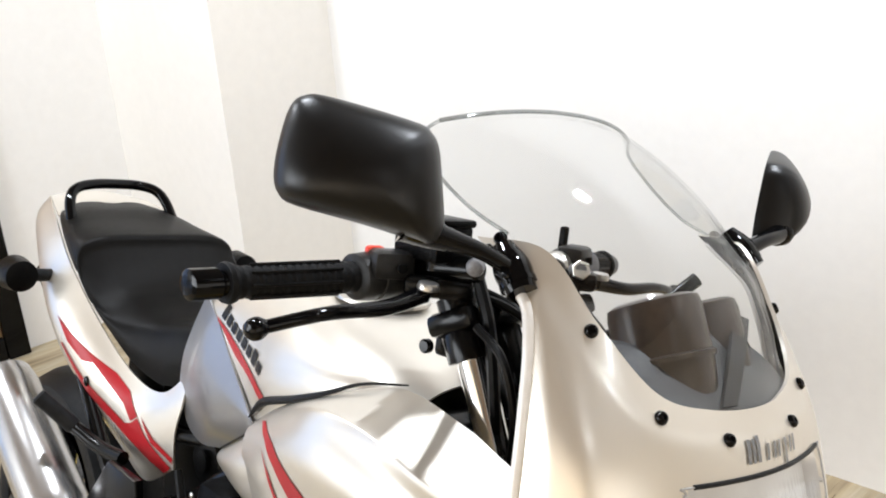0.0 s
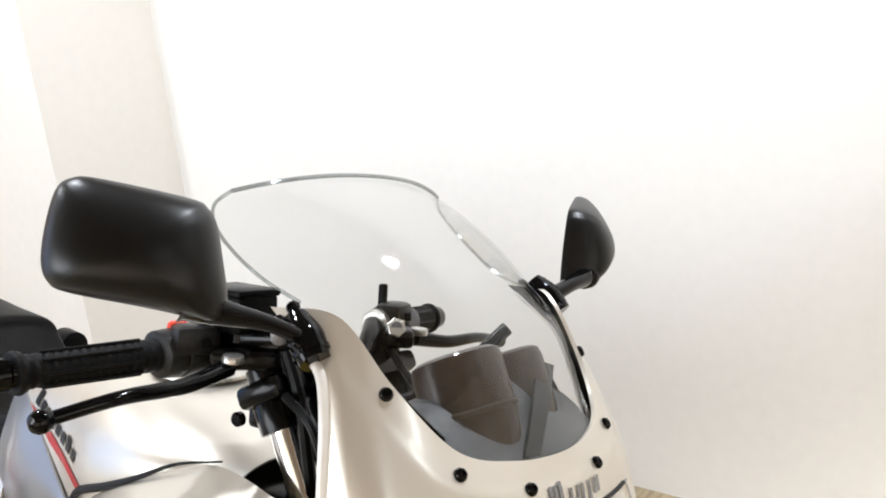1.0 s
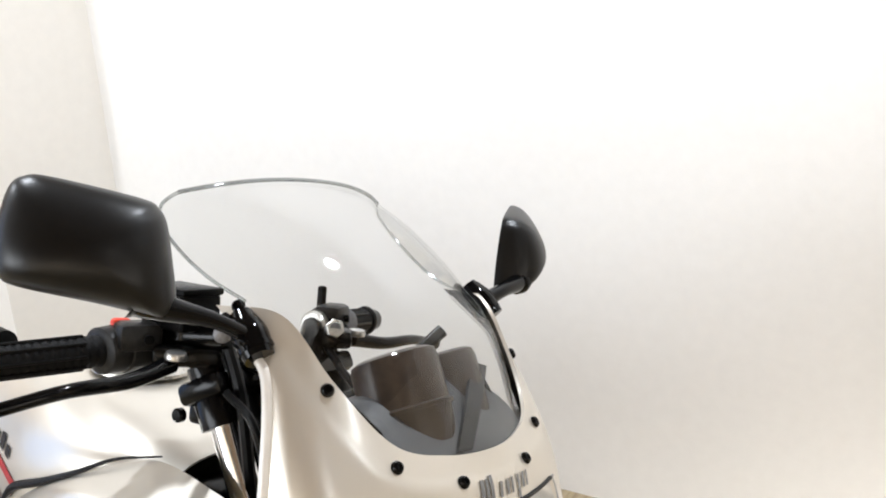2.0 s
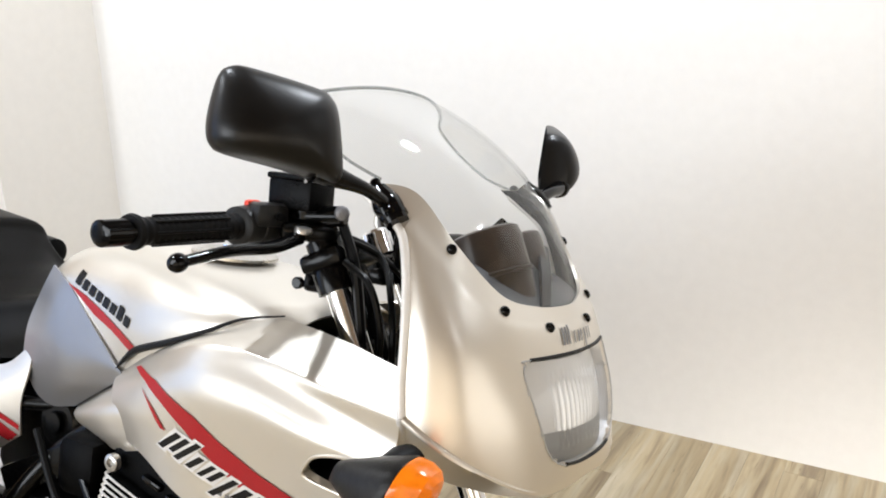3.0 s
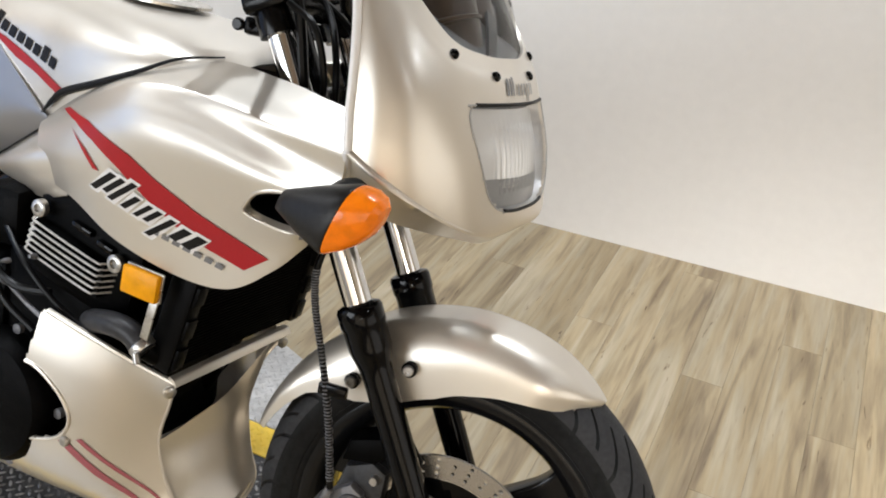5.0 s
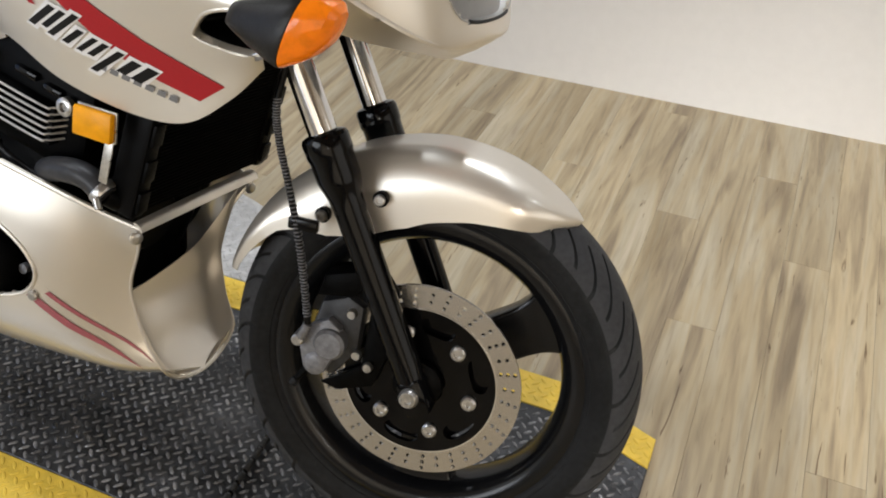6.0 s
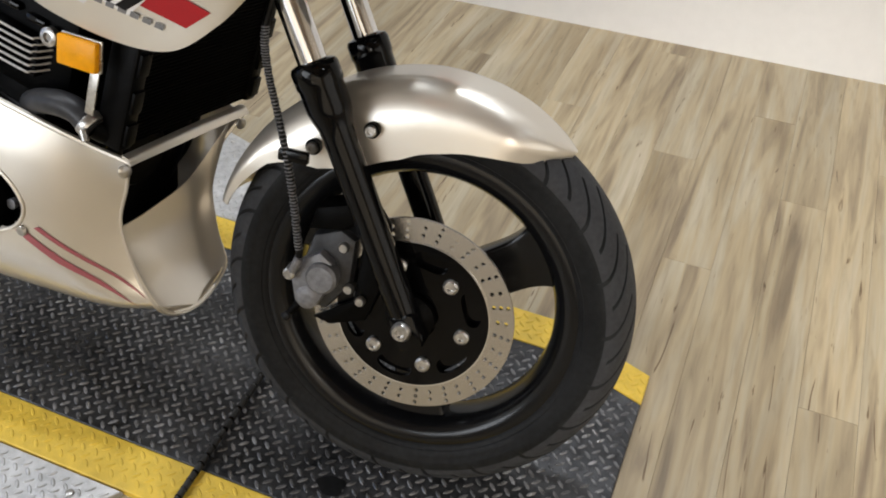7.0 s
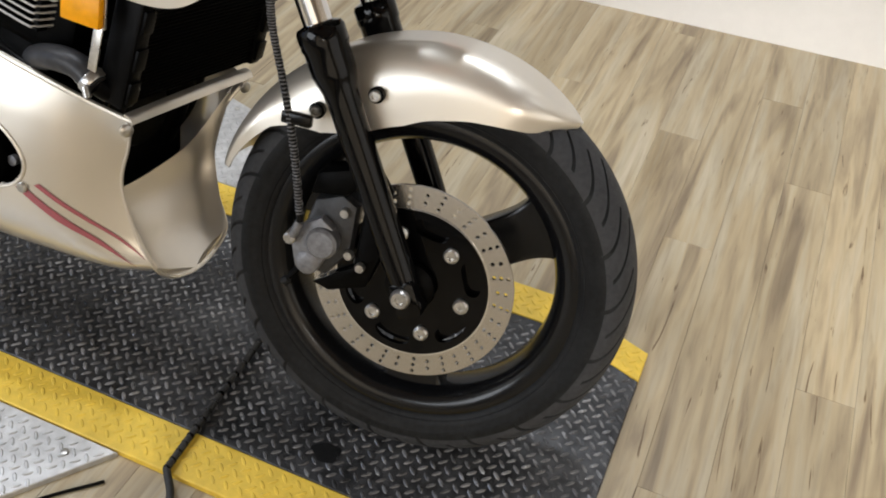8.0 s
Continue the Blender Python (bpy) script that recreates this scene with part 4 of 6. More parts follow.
lens = part("headlight_lens", grid_bm(gl), LENS, head, "clear fluted glass lens")
part("lens_edge", tube([tuple(p) for p in rim[::2]], 0.0010, 140, 8, closed=True), LENSEDGE, lens, "pale moulded lens edge")
def behind_lens(z0, z1, w0, w1, back, flute, n):
    g = []
    for j in range(9):
        z = z0 + (z1 - z0) * j / 8
        w = w0 + (w1 - w0) * j / 8
        row = []
        for i in range(n + 1):
            y = w * (2 * i / n - 1)
            p = cowl_skin.front(y, z)
            k = max(0.0, 1 - (abs(y) / 0.07) ** 6) * max(0.0, 1 - max(0.0, (z - 0.848) / 0.008))
            row.append(((p.x if p else -0.06) - back - 0.010 * (y / 0.1) ** 2 + flute * k * math.cos(y * 2 * math.pi / 0.0095), y, z))
        g.append(row)
    return grid_bm(g)


part("fluted_reflector", behind_lens(0.797, 0.874, 0.094, 0.112, 0.007, 0.0016, 200), REFLECTOR, head, "pale fluted reflector")
part("lower_reflector", behind_lens(0.763, 0.797, 0.066, 0.094, 0.006, 0.0, 40), LOWREFL, head, "grey lower reflector")
part("reflector_step", box(-0.022, 0, 0.7995, 0.02, 0.10, 0.003, 0.001), CHROME, head)

# screen
# each row: the crown (x, z), the right edge and the left edge
SCR = [((-0.040, 0.924), (-0.062, -0.104, 0.934), (-0.062, 0.104, 0.934)), ((-0.052, 0.972), (-0.118, -0.141, 0.997), (-0.118, 0.141, 0.997)),
       ((-0.082, 1.032), (-0.165, -0.160, 1.043), (-0.168, 0.163, 1.040)), ((-0.132, 1.088), (-0.230, -0.178, 1.074), (-0.250, 0.187, 1.064)),
       ((-0.192, 1.130), (-0.270, -0.186, 1.100), (-0.296, 0.196, 1.088)), ((-0.243, 1.155), (-0.303, -0.180, 1.122), (-0.326, 0.195, 1.112)),
       ((-0.274, 1.166), (-0.320, -0.166, 1.139), (-0.342, 0.187, 1.133)), ((-0.290, 1.171), (-0.316, -0.150, 1.151), (-0.332, 0.170, 1.149))]
gs = []
for xc, zc, xr, yr, zr, xl, yl, zl in [tuple(p) for p in spline([(*c, *e, *f) for c, e, f in SCR], 56)]:
    row = []
    for j in range(49):
        q = 1 - j / 24
        w = abs(q) ** 2.1
        xe, ye, ze = (xl, yl, zl) if q > 0 else (xr, yr, zr)
        row.append((xc + (xe - xc) * w, ye * abs(q), zc + (ze - zc) * w))
    gs.append(row)
screen = part("windscreen", thicken(grid_bm(gs), 0.003), SCREEN, bike, "clear bubble windscreen")
edge = [tuple(p) for p in gs[-1][::4]]
part("screen_edge", tube(edge, 0.0022, 60, 8), glass("screen_edge_acrylic", (0.62, 0.64, 0.64), 0.05, 0.1), screen)
for k in (-1, 0):
    part("screen_edge", tube([tuple(r[k]) for r in gs[20::4]], 0.0018, 40, 8), glass("screen_rim_acrylic", (0.7, 0.72, 0.72), 0.05, 0.1), screen)


def screw(p, n, parent, r=0.0054):
    part("screen_screw", turned([(-0.002, r * 1.15), (0.0015, r * 1.15), (0.004, r * 0.85), (0.0045, r * 0.5), (0.0025, r * 0.45)], p, n, 18), GLOSS, parent, "black domed screw")


for sx, sy, sz in ((-0.202, -0.176, 1.060), (-0.115, -0.151, 0.990), (-0.055, -0.119, 0.932), (-0.026, -0.055, 0.913)):
    for s in (-1, 1):
        p, n, _, _ = cowl_skin.tree.find_nearest(Vector((sx, s * abs(sy), sz)))
        if n.x < 0:
            n = -n
        screw(p, n, cowl)

# instruments inside the screen
dash = part("instrument_panel", turned([(0, 0.040), (0.03, 0.043), (0.080, 0.044), (0.089, 0.042), (0.092, 0.036), (0.092, 0.01)], (-0.100, -0.030, 0.922), (-0.42, 0, 0.90), 40), DIAL, bike, "dark instrument cluster with two round clocks")
part("clock_pod", turned([(0, 0.032), (0.03, 0.034), (0.064, 0.035), (0.072, 0.033), (0.075, 0.028), (0.075, 0.01)], (-0.108, 0.056, 0.930), (-0.42, 0, 0.90), 36), DIAL, dash)
part("clock_bezel", turned([(0, 0.046), (0.004, 0.0465), (0.006, 0.043)], (-0.114, -0.030, 0.952), (-0.42, 0, 0.90), 36), DIAL, dash)
part("dash_cover", thicken(grid_bm(surface([[(-0.055, -0.095, 0.928), (-0.045, 0, 0.922), (-0.055, 0.095, 0.928)], [(-0.09, -0.115, 0.945), (-0.075, 0, 0.95), (-0.09, 0.115, 0.945)], [(-0.13, -0.13, 0.955), (-0.12, 0, 0.985), (-0.13, 0.13, 0.955)], [(-0.17, -0.14, 0.95), (-0.17, 0, 0.965), (-0.17, 0.14, 0.95)]], 30, 20)), 0.003), DASH, dash)
part("cowl_stay", thicken(grid_bm(surface([[(-0.050, -0.035, 0.930), (-0.080, 0.02, 0.966), (-0.110, 0.07, 0.994)], [(-0.050, -0.010, 0.928), (-0.078, 0.045, 0.961), (-0.106, 0.095, 0.986)]], 8, 8)), 0.004), PIPEGREY, dash)
part("inner_cowl", thicken(grid_bm(surface([[(-0.19, -0.15, 1.03), (-0.14, -0.13, 1.0), (-0.09, -0.1, 0.95)], [(-0.16, -0.16, 0.93), (-0.12, -0.13, 0.92), (-0.08, -0.09, 0.91)], [(-0.15, -0.17, 0.85), (-0.12, -0.12, 0.83), (-0.10, -0.05, 0.82)]], 16, 16)), 0.003), PLASTIC, dash)
part("inner_cowl", thicken(grid_bm(surface([[(-0.17, 0.15, 0.975), (-0.13, 0.13, 0.965), (-0.09, 0.1, 0.94)], [(-0.16, 0.16, 0.93), (-0.12, 0.13, 0.92), (-0.08, 0.09, 0.91)], [(-0.15, 0.17, 0.85), (-0.12, 0.12, 0.83), (-0.10, 0.05, 0.82)]], 16, 16)), 0.003), PLASTIC, dash)


# mirrors
def rr_mirror(s):
    """s: -1 the right mirror, 1 the left one."""
    o = Vector((-0.238, -0.298, 1.110)) if s < 0 else Vector((-0.216, 0.302, 1.107))
    d = (Vector((-0.62, -0.785, 0.0)) if s < 0 else Vector((-0.44, 0.90, 0.0))).normalized()   # from the stalk outwards
    n = Vector((-d.y * -s, d.x * -s, 0.0))                     # out of the convex shell
    n = n if n.x > 0 else -n
    up = Vector((0, 0, 1))
    out = [(-0.057, 0.016), (-0.050, 0.029), (-0.036, 0.0365), (0.03, 0.049), (0.050, 0.0485), (0.061, 0.039), (0.068, 0.012), (0.0705, -0.014), (0.066, -0.029), (0.053, -0.037), (0.0, -0.047), (-0.045, -0.0575), (-0.056, -0.0600), (-0.0625, -0.0580), (-0.0660, -0.0500), (-0.0650, -0.035), (-0.062, -0.014)]
    loop = [(float(a), float(b)) for a, b in spline(out, 64, closed=True)]
    g = []
    for q, h in ((0.985, -0.006), (1.0, -0.002), (1.0, 0.004), (0.99, 0.011), (0.965, 0.019), (0.92, 0.027), (0.85, 0.034), (0.75, 0.040), (0.62, 0.0445), (0.47, 0.0478), (0.31, 0.050), (0.15, 0.0513), (0.03, 0.0516)):
        w = q ** 1.3
        ring = []
        for a, b in loop:
            k = 1 / math.hypot(a / 0.066, b / 0.050)            # the rings round off towards an oval at the crown
            ring.append((a * q * (w + (1 - w) * k), b * q * (w + (1 - w) * k)))
        g.append([tuple(o + d * a + up * b + n * h * (1.12 - 0.62 * max(0.0, (b + 0.03) / 0.08) ** 1.4)) for a, b in ring])
    bm = grid_bm(g, close_u=True)
    bm.verts.ensure_lookup_table()
    bmesh.ops.contextual_create(bm, geom=bm.verts[len(loop) * 12:len(loop) * 13])
    shell = part("mirror", bm, SATIN, bike, "satin black mirror shell on a short stalk", sharp=60)
    gl = bmesh.new()
    gl.faces.new([gl.verts.new(o + d * (a * 0.97) + up * (b * 0.97) + n * -0.001) for a, b in loop])
    part("mirror_glass", gl, MIRROR, shell, "silvered mirror glass")
    b0 = Vector((-0.176, s * 0.180, 1.031)) if s < 0 else Vector((-0.168, 0.176, 1.043))
    k0 = o + d * -0.056 + up * -0.049 + n * 0.014 if s < 0 else Vector((-0.173, 0.262, 1.062))
    bj = 0.72 if s < 0 else 1.0
    part("stalk", tube([tuple(k0 + d * 0.016 + up * 0.010), tuple(k0), tuple(k0 * 0.5 + b0 * 0.5 + Vector((0.004, 0, 0.003))), tuple(b0)], 0.010, 20, 14, radii=[0.024, 0.0122, 0.0072, 0.0078] if s < 0 else [0.018, 0.0125, 0.009, 0.010]), GLOSS, shell)
    part("mirror_base", tube([tuple(b0 + Vector((-0.020, -s * 0.004, 0.018))), tuple(b0 + Vector((-0.004, 0, 0.002))), tuple(b0 + Vector((0.014, s * 0.004, -0.016)))], 0.014, 14, 16, radii=[0.010, 0.0165, 0.0135]), GLOSS, shell)
    part("base_collar", turned([(0, 0.012), (0.001, 0.0165), (0.006, 0.0165), (0.007, 0.012)], b0 + Vector((0.004, s * 0.001, -0.007)), (0.6, s * 0.1, -0.7), 20), GLOSS, shell)
    part("ball_joint", turned([(h * bj, r * bj) for h, r in ((-0.016, 0.004), (-0.012, 0.0115), (-0.004, 0.016), (0.004, 0.016), (0.012, 0.0115), (0.016, 0.004))], k0 + d * 0.004 + up * (0.005 if s < 0 else 0), (0.3, s, 0.1), 18), GLOSS, shell)
    for v in ((-0.018, 0.010), (0.006, -0.008)):
        part("base_bolt", rod(b0 + Vector((v[0], s * 0.010, v[1] + 0.004)), b0 + Vector((v[0], s * 0.018, v[1] + 0.008)), 0.0042, 10, 0.001), GLOSS, shell)


rr_mirror(-1)
rr_mirror(1)


# handlebars
def handlebar(s):
    a, b = Vector((-0.452, s * 0.331, 0.973)), Vector((-0.375, s * 0.118, 0.990))
    d = (b - a).normalized()

    def at(k):
        return a + d * k

    bar = part("handlebar", rod(at(0.0), at(0.24), 0.011, 16), FRAME, bike, "black clip-on handlebar with rubber grip")
    grip = []
    for i in range(60):
        k = 0.038 + 0.118 * i / 59
        grip.append((k - 0.038, 0.0165 + (0.0011 if (i // 2) % 2 else 0.0)))
    grip = [(0, 0.021), (0.004, 0.0225), (0.008, 0.021), (0.0095, 0.0165)] + [(k + 0.01, r) for k, r in grip]
    part("grip", turned(grip, at(0.034), d, 32), GRIP, bar, "ribbed black rubber grip")
    for q in range(8):
        w = d.orthogonal().normalized()
        t = d.cross(w)
        ang = 2 * math.pi * q / 8
        off = (w * math.cos(ang) + t * math.sin(ang)) * 0.0172
        part("grip_rib", rod(at(0.06) + off, at(0.150) + off, 0.0018, 8, 0.0008), GRIP, bar)
    part("bar_end", turned([(0, 0.013), (0.002, 0.0165), (0.028, 0.0165), (0.031, 0.0135), (0.034, 0.0135)], at(0.0), d, 28), GLOSS, bar, "gloss black bar end weight")
    sw = part("switch_housing", turned([(0, 0.0205), (0.003, 0.0255), (0.018, 0.027), (0.021, 0.0255), (0.022, 0.027), (0.045, 0.0265), (0.052, 0.023)], at(0.163), d, 32), SWITCH, bar, "black switch housing")
    part("switch_block", box(0, 0, 0, 0.045, 0.036, 0.030, 0.008, m=Matrix.Translation(at(0.195) + Vector((0.012, 0, 0.014))) @ pose(0, 0, 0, 0, 0, math.degrees(math.atan2(d.y, d.x)))), SWITCH, sw)
    if s < 0:
        part("stop_switch", box(0, 0, 0, 0.020, 0.012, 0.012, 0.004, m=Matrix.Translation(at(0.188) + Vector((-0.004, 0, 0.025))) @ pose(0, 0, 0, 0, 0, math.degrees(math.atan2(d.y, d.x)))), SWITCHRED, sw, "red stop switch")
    else:
        part("switch_face", turned([(0, 0.012), (0.004, 0.0165), (0.010, 0.0165), (0.012, 0.012)], at(0.172) + Vector((0.020, 0, 0.006)), (0.9, -0.2, 0.2), 20), ALLOY, sw, "grey switch cap")
        part("perch_clamp", turned([(0, 0.020), (0.004, 0.0215), (0.016, 0.0215), (0.020, 0.018)], at(0.218), d, 22), STEEL, sw, "bright lever clamp")
        part("cable_adjuster", rod(at(0.232) + Vector((0.040, -0.012, 0.004)), at(0.232) + Vector((0.066, -0.034, 0.010)), 0.0085, 14, 0.002), ALLOY, sw)
        part("adjuster_nut", rod(at(0.232) + Vector((0.060, -0.029, 0.008)), at(0.232) + Vector((0.066, -0.034, 0.010)), 0.0115, 6, 0.001), STEEL, sw)
        part("clutch_cable", tube([tuple(at(0.200) + Vector((0.030, -0.01, -0.004))), tuple(at(0.205) + Vector((0.036, -0.012, -0.05))), tuple(at(0.21) + Vector((0.05, -0.02, -0.10)))], 0.004, 16, 8), STEEL, sw)
        for q in range(4):
            part("clamp_screw", rod(at(0.17 + 0.014 * q) + Vector((0.022, 0, -0.012 + 0.008 * (q % 2))), at(0.17 + 0.014 * q) + Vector((0.030, -0.004, -0.012 + 0.008 * (q % 2))), 0.0036, 10, 0.001), BOLT, sw)
        part("switch_lever", box(0, 0, 0, 0.010, 0.010, 0.030, 0.003, m=Matrix.Translation(at(0.190) + Vector((-0.01, 0, 0.035)))), PLASTIC, sw)
    part("housing_screw", rod(at(0.205) + Vector((0.028, s * 0.010, 0.012)), at(0.205) + Vector((0.034, s * 0.014, 0.013)), 0.005, 12, 0.001), ENGINE, sw)
    # lever with its ball end
    L0 = at(0.205) + Vector((0.052, 0, -0.010))
    ball = Vector((-0.337, s * 0.324, 0.956))
    lev = part("brake_lever" if s < 0 else "clutch_lever", tube([tuple(L0), tuple(L0 + (ball - L0) * 0.3 + Vector((0.010, 0, -0.002))), tuple(L0 + (ball - L0) * 0.65 + Vector((0.010, 0, 0.004))), tuple(ball)], 0.007, 30, 12, radii=[0.0095, 0.008, 0.0068, 0.0062]), GLOSS, bar, "black brake lever with a ball end" if s < 0 else "black clutch lever")
    part("lever_ball", turned([(-0.0105, 0.002), (-0.0085, 0.0075), (-0.004, 0.0102), (0.0, 0.0108), (0.004, 0.0102), (0.0085, 0.0075), (0.0105, 0.002)], ball, ball - L0, 18), GLOSS, lev)
    part("lever_perch", box(0, 0, 0, 0.070, 0.035, 0.022, 0.006, m=Matrix.Translation(at(0.232) + Vector((0.038, 0, -0.006))) @ pose(0, 0, 0, 0, 0, math.degrees(math.atan2(d.y, d.x)) + s * 25)), FRAME, lev)
    part("pivot_bolt", turned([(0, 0.011), (0.003, 0.0115), (0.007, 0.010), (0.008, 0.005)], L0 + Vector((0.006, 0, 0.006)), (0.1, 0, 1), 18), BOLT, lev, "bright pivot bolt")
    part("bar_clamp", turned([(0, 0.027), (0.03, 0.0275), (0.034, 0.025)], fork_at(0.712, s * 0.100), FORK, 24), FRAME, bar, how=steered)
    part("clamp_ear", box(0, 0, 0, 0.035, 0.022, 0.024, 0.006, m=Matrix.Translation(fork_at(0.716, s * 0.100) + Vector((-0.036, -s * 0.01, 0)))), FRAME, bar, how=steered)
    part("clamp_bolt", rod(fork_at(0.716, s * 0.100) + Vector((-0.05, s * 0.012, 0)), fork_at(0.716, s * 0.100) + Vector((-0.05, s * 0.022, 0)), 0.008, 12, 0.002), GLOSS, bar, how=steered)
    part("bar_riser", tube([tuple(at(0.235)), tuple(at(0.262) + Vector((0.01, 0, -0.012))), tuple(at(0.30) + Vector((0.02, 0, -0.035)))], 0.013, 14, 12), FRAME, bar)


handlebar(-1)
handlebar(1)
res = part("brake_reservoir", box(-0.352, -0.112, 1.029, 0.066, 0.050, 0.038, 0.004), PLASTIC, bike, "square black brake fluid reservoir")
part("reservoir_cap", box(-0.352, -0.112, 1.0505, 0.070, 0.054, 0.008, 0.003), PLASTIC, res)
part("master_cylinder", rod((-0.375, -0.118, 1.000), (-0.292, -0.100, 1.008), 0.013, 18, 0.003), FRAME, res)
part("hose_union", turned([(0, 0.009), (0.010, 0.0095), (0.018, 0.008), (0.02, 0.005)], (-0.296, -0.103, 1.012), (0.6, -0.75, 0.0), 14), ALLOY, res)
part("reservoir_neck", rod((-0.345, -0.112, 1.000), (-0.345, -0.112, 1.018), 0.014, 16), FRAME, res)
for i, pts in enumerate(([(-0.30, -0.095, 1.0), (-0.275, -0.095, 0.95), (-0.262, -0.09, 0.88), (-0.25, -0.085, 0.80)], [(-0.33, -0.07, 0.985), (-0.27, -0.05, 0.96), (-0.225, -0.08, 0.90), (-0.21, -0.09, 0.82)],
                         [(-0.36, -0.10, 0.975), (-0.29, -0.06, 0.97), (-0.23, -0.03, 0.92), (-0.22, -0.02, 0.84)], [(-0.37, 0.12, 0.98), (-0.28, 0.06, 0.96), (-0.22, 0.03, 0.93), (-0.20, 0.0, 0.86)],
                         [(-0.28, -0.11, 0.955), (-0.24, -0.11, 0.93), (-0.225, -0.10, 0.87), (-0.235, -0.09, 0.80)])):
    part("control_cable", tube(pts, 0.0045 if i else 0.0065, 26, 8), HOSE, bike)
part("head_fairing_stay", tube([(-0.19, -0.13, 1.01), (-0.22, -0.08, 0.96), (-0.23, 0, 0.94), (-0.22, 0.08, 0.96), (-0.19, 0.13, 1.01)], 0.008, 30, 10), FRAME, bike)
part("ignition_lock", turned([(0, 0.02), (0.03, 0.02), (0.034, 0.016)], (-0.30, 0, 0.955), (-0.45, 0, 0.89), 20), CHROME, bike)

# tank
TANK = []
for x, zt, w, zm, zb in ((-0.872, 0.856, 0.066, 0.82, 0.74), (-0.855, 0.882, 0.079, 0.832, 0.735), (-0.815, 0.905, 0.092, 0.837, 0.725), (-0.76, 0.919, 0.102, 0.835, 0.72),
                         (-0.66, 0.926, 0.121, 0.825, 0.73), (-0.56, 0.921, 0.144, 0.825, 0.75), (-0.47, 0.909, 0.149, 0.84, 0.79), (-0.40, 0.893, 0.135, 0.85, 0.82), (-0.345, 0.872, 0.112, 0.845, 0.83)):
    TANK.append([(x, -w * 0.93, zb), (x, -w, zm), (x, -w * 0.90, zm + (zt - zm) * 0.52), (x, -w * 0.58, zm + (zt - zm) * 0.90), (x, 0, zt)])
gt = surface(mirrored(TANK), 64, 60)
tb = grid_bm(gt)
tank_skin = Skin(tb)
tb.free()
tank = part("fuel_tank", thicken(grid_bm(gt), 0.003), PAINT, bike, "champagne metallic fuel tank")
cap_at = Vector((-0.555, 0, 0.922))
part("filler_cap", turned([(0, 0.062), (0.004, 0.062), (0.006, 0.057), (0.0075, 0.050), (0.0075, 0.036), (0.010, 0.034), (0.011, 0.02)], cap_at, (0.06, 0, 1), 44), STEEL, tank, "bright filler cap")
part("cap_lock", box(-0.555, 0, 0.9345, 0.036, 0.018, 0.006, 0.002), CHROME, tank)

# middle fairing
SIDE = [
    [(-0.640, -0.112, 0.752), (-0.552, -0.139, 0.800), (-0.450, -0.156, 0.842), (-0.360, -0.130, 0.873), (-0.250, -0.142, 0.868), (-0.185, -0.157, 0.860), (-0.122, -0.172, 0.852)],
    [(-0.640, -0.117, 0.750), (-0.552, -0.144, 0.797), (-0.446, -0.166, 0.839), (-0.353, -0.158, 0.857), (-0.246, -0.171, 0.848), (-0.180, -0.181, 0.841), (-0.120, -0.191, 0.834)],
    [(-0.640, -0.121, 0.748), (-0.551, -0.148, 0.793), (-0.442, -0.174, 0.836), (-0.347, -0.182, 0.843), (-0.241, -0.195, 0.832), (-0.176, -0.202, 0.825), (-0.119, -0.207, 0.819)],
    [(-0.640, -0.124, 0.745), (-0.550, -0.152, 0.788), (-0.440, -0.180, 0.831), (-0.345, -0.188, 0.836), (-0.240, -0.200, 0.825), (-0.175, -0.206, 0.818), (-0.120, -0.210, 0.812)],
    [(-0.640, -0.127, 0.741), (-0.548, -0.158, 0.779), (-0.437, -0.188, 0.816), (-0.343, -0.1935, 0.819), (-0.240, -0.1995, 0.806), (-0.177, -0.2015, 0.797), (-0.124, -0.2035, 0.789)],
    [(-0.638, -0.131, 0.735), (-0.546, -0.165, 0.766), (-0.433, -0.195, 0.799), (-0.337, -0.201, 0.800), (-0.240, -0.207, 0.783), (-0.178, -0.206, 0.772), (-0.130, -0.205, 0.763)],
    [(-0.636, -0.134, 0.727), (-0.544, -0.169, 0.748), (-0.431, -0.198, 0.775), (-0.335, -0.205, 0.776), (-0.241, -0.210, 0.764), (-0.181, -0.207, 0.756), (-0.138, -0.204, 0.748)],
    [(-0.630, -0.138, 0.711), (-0.542, -0.170, 0.720), (-0.430, -0.192, 0.736), (-0.335, -0.196, 0.735), (-0.250, -0.198, 0.729), (-0.195, -0.197, 0.726), (-0.150, -0.195, 0.726)],
    [(-0.620, -0.138, 0.690), (-0.542, -0.164, 0.692), (-0.450, -0.178, 0.676), (-0.355, -0.175, 0.662), (-0.270, -0.172, 0.665), (-0.213, -0.175, 0.684), (-0.172, -0.178, 0.706)],
    [(-0.605, -0.135, 0.668), (-0.542, -0.156, 0.661), (-0.460, -0.166, 0.629), (-0.362, -0.164, 0.607), (-0.282, -0.163, 0.610), (-0.220, -0.164, 0.650), (-0.178, -0.165, 0.692)],
]
SCOOP = [(-0.250, 0.719), (-0.243, 0.733), (-0.229, 0.747), (-0.205, 0.755), (-0.175, 0.757), (-0.154, 0.748), (-0.152, 0.725), (-0.163, 0.709), (-0.190, 0.707), (-0.225, 0.711)]
gsd = surface(SIDE, 110, 84)
sb = grid_bm(gsd)
side_skin = Skin(sb)
sb.free()
scoop_keep = [(float(a), float(b)) for a, b in spline(SCOOP, 48, closed=True)]


def flip(grid):
    return [[(p[0], -p[1], p[2]) for p in row] for row in grid]


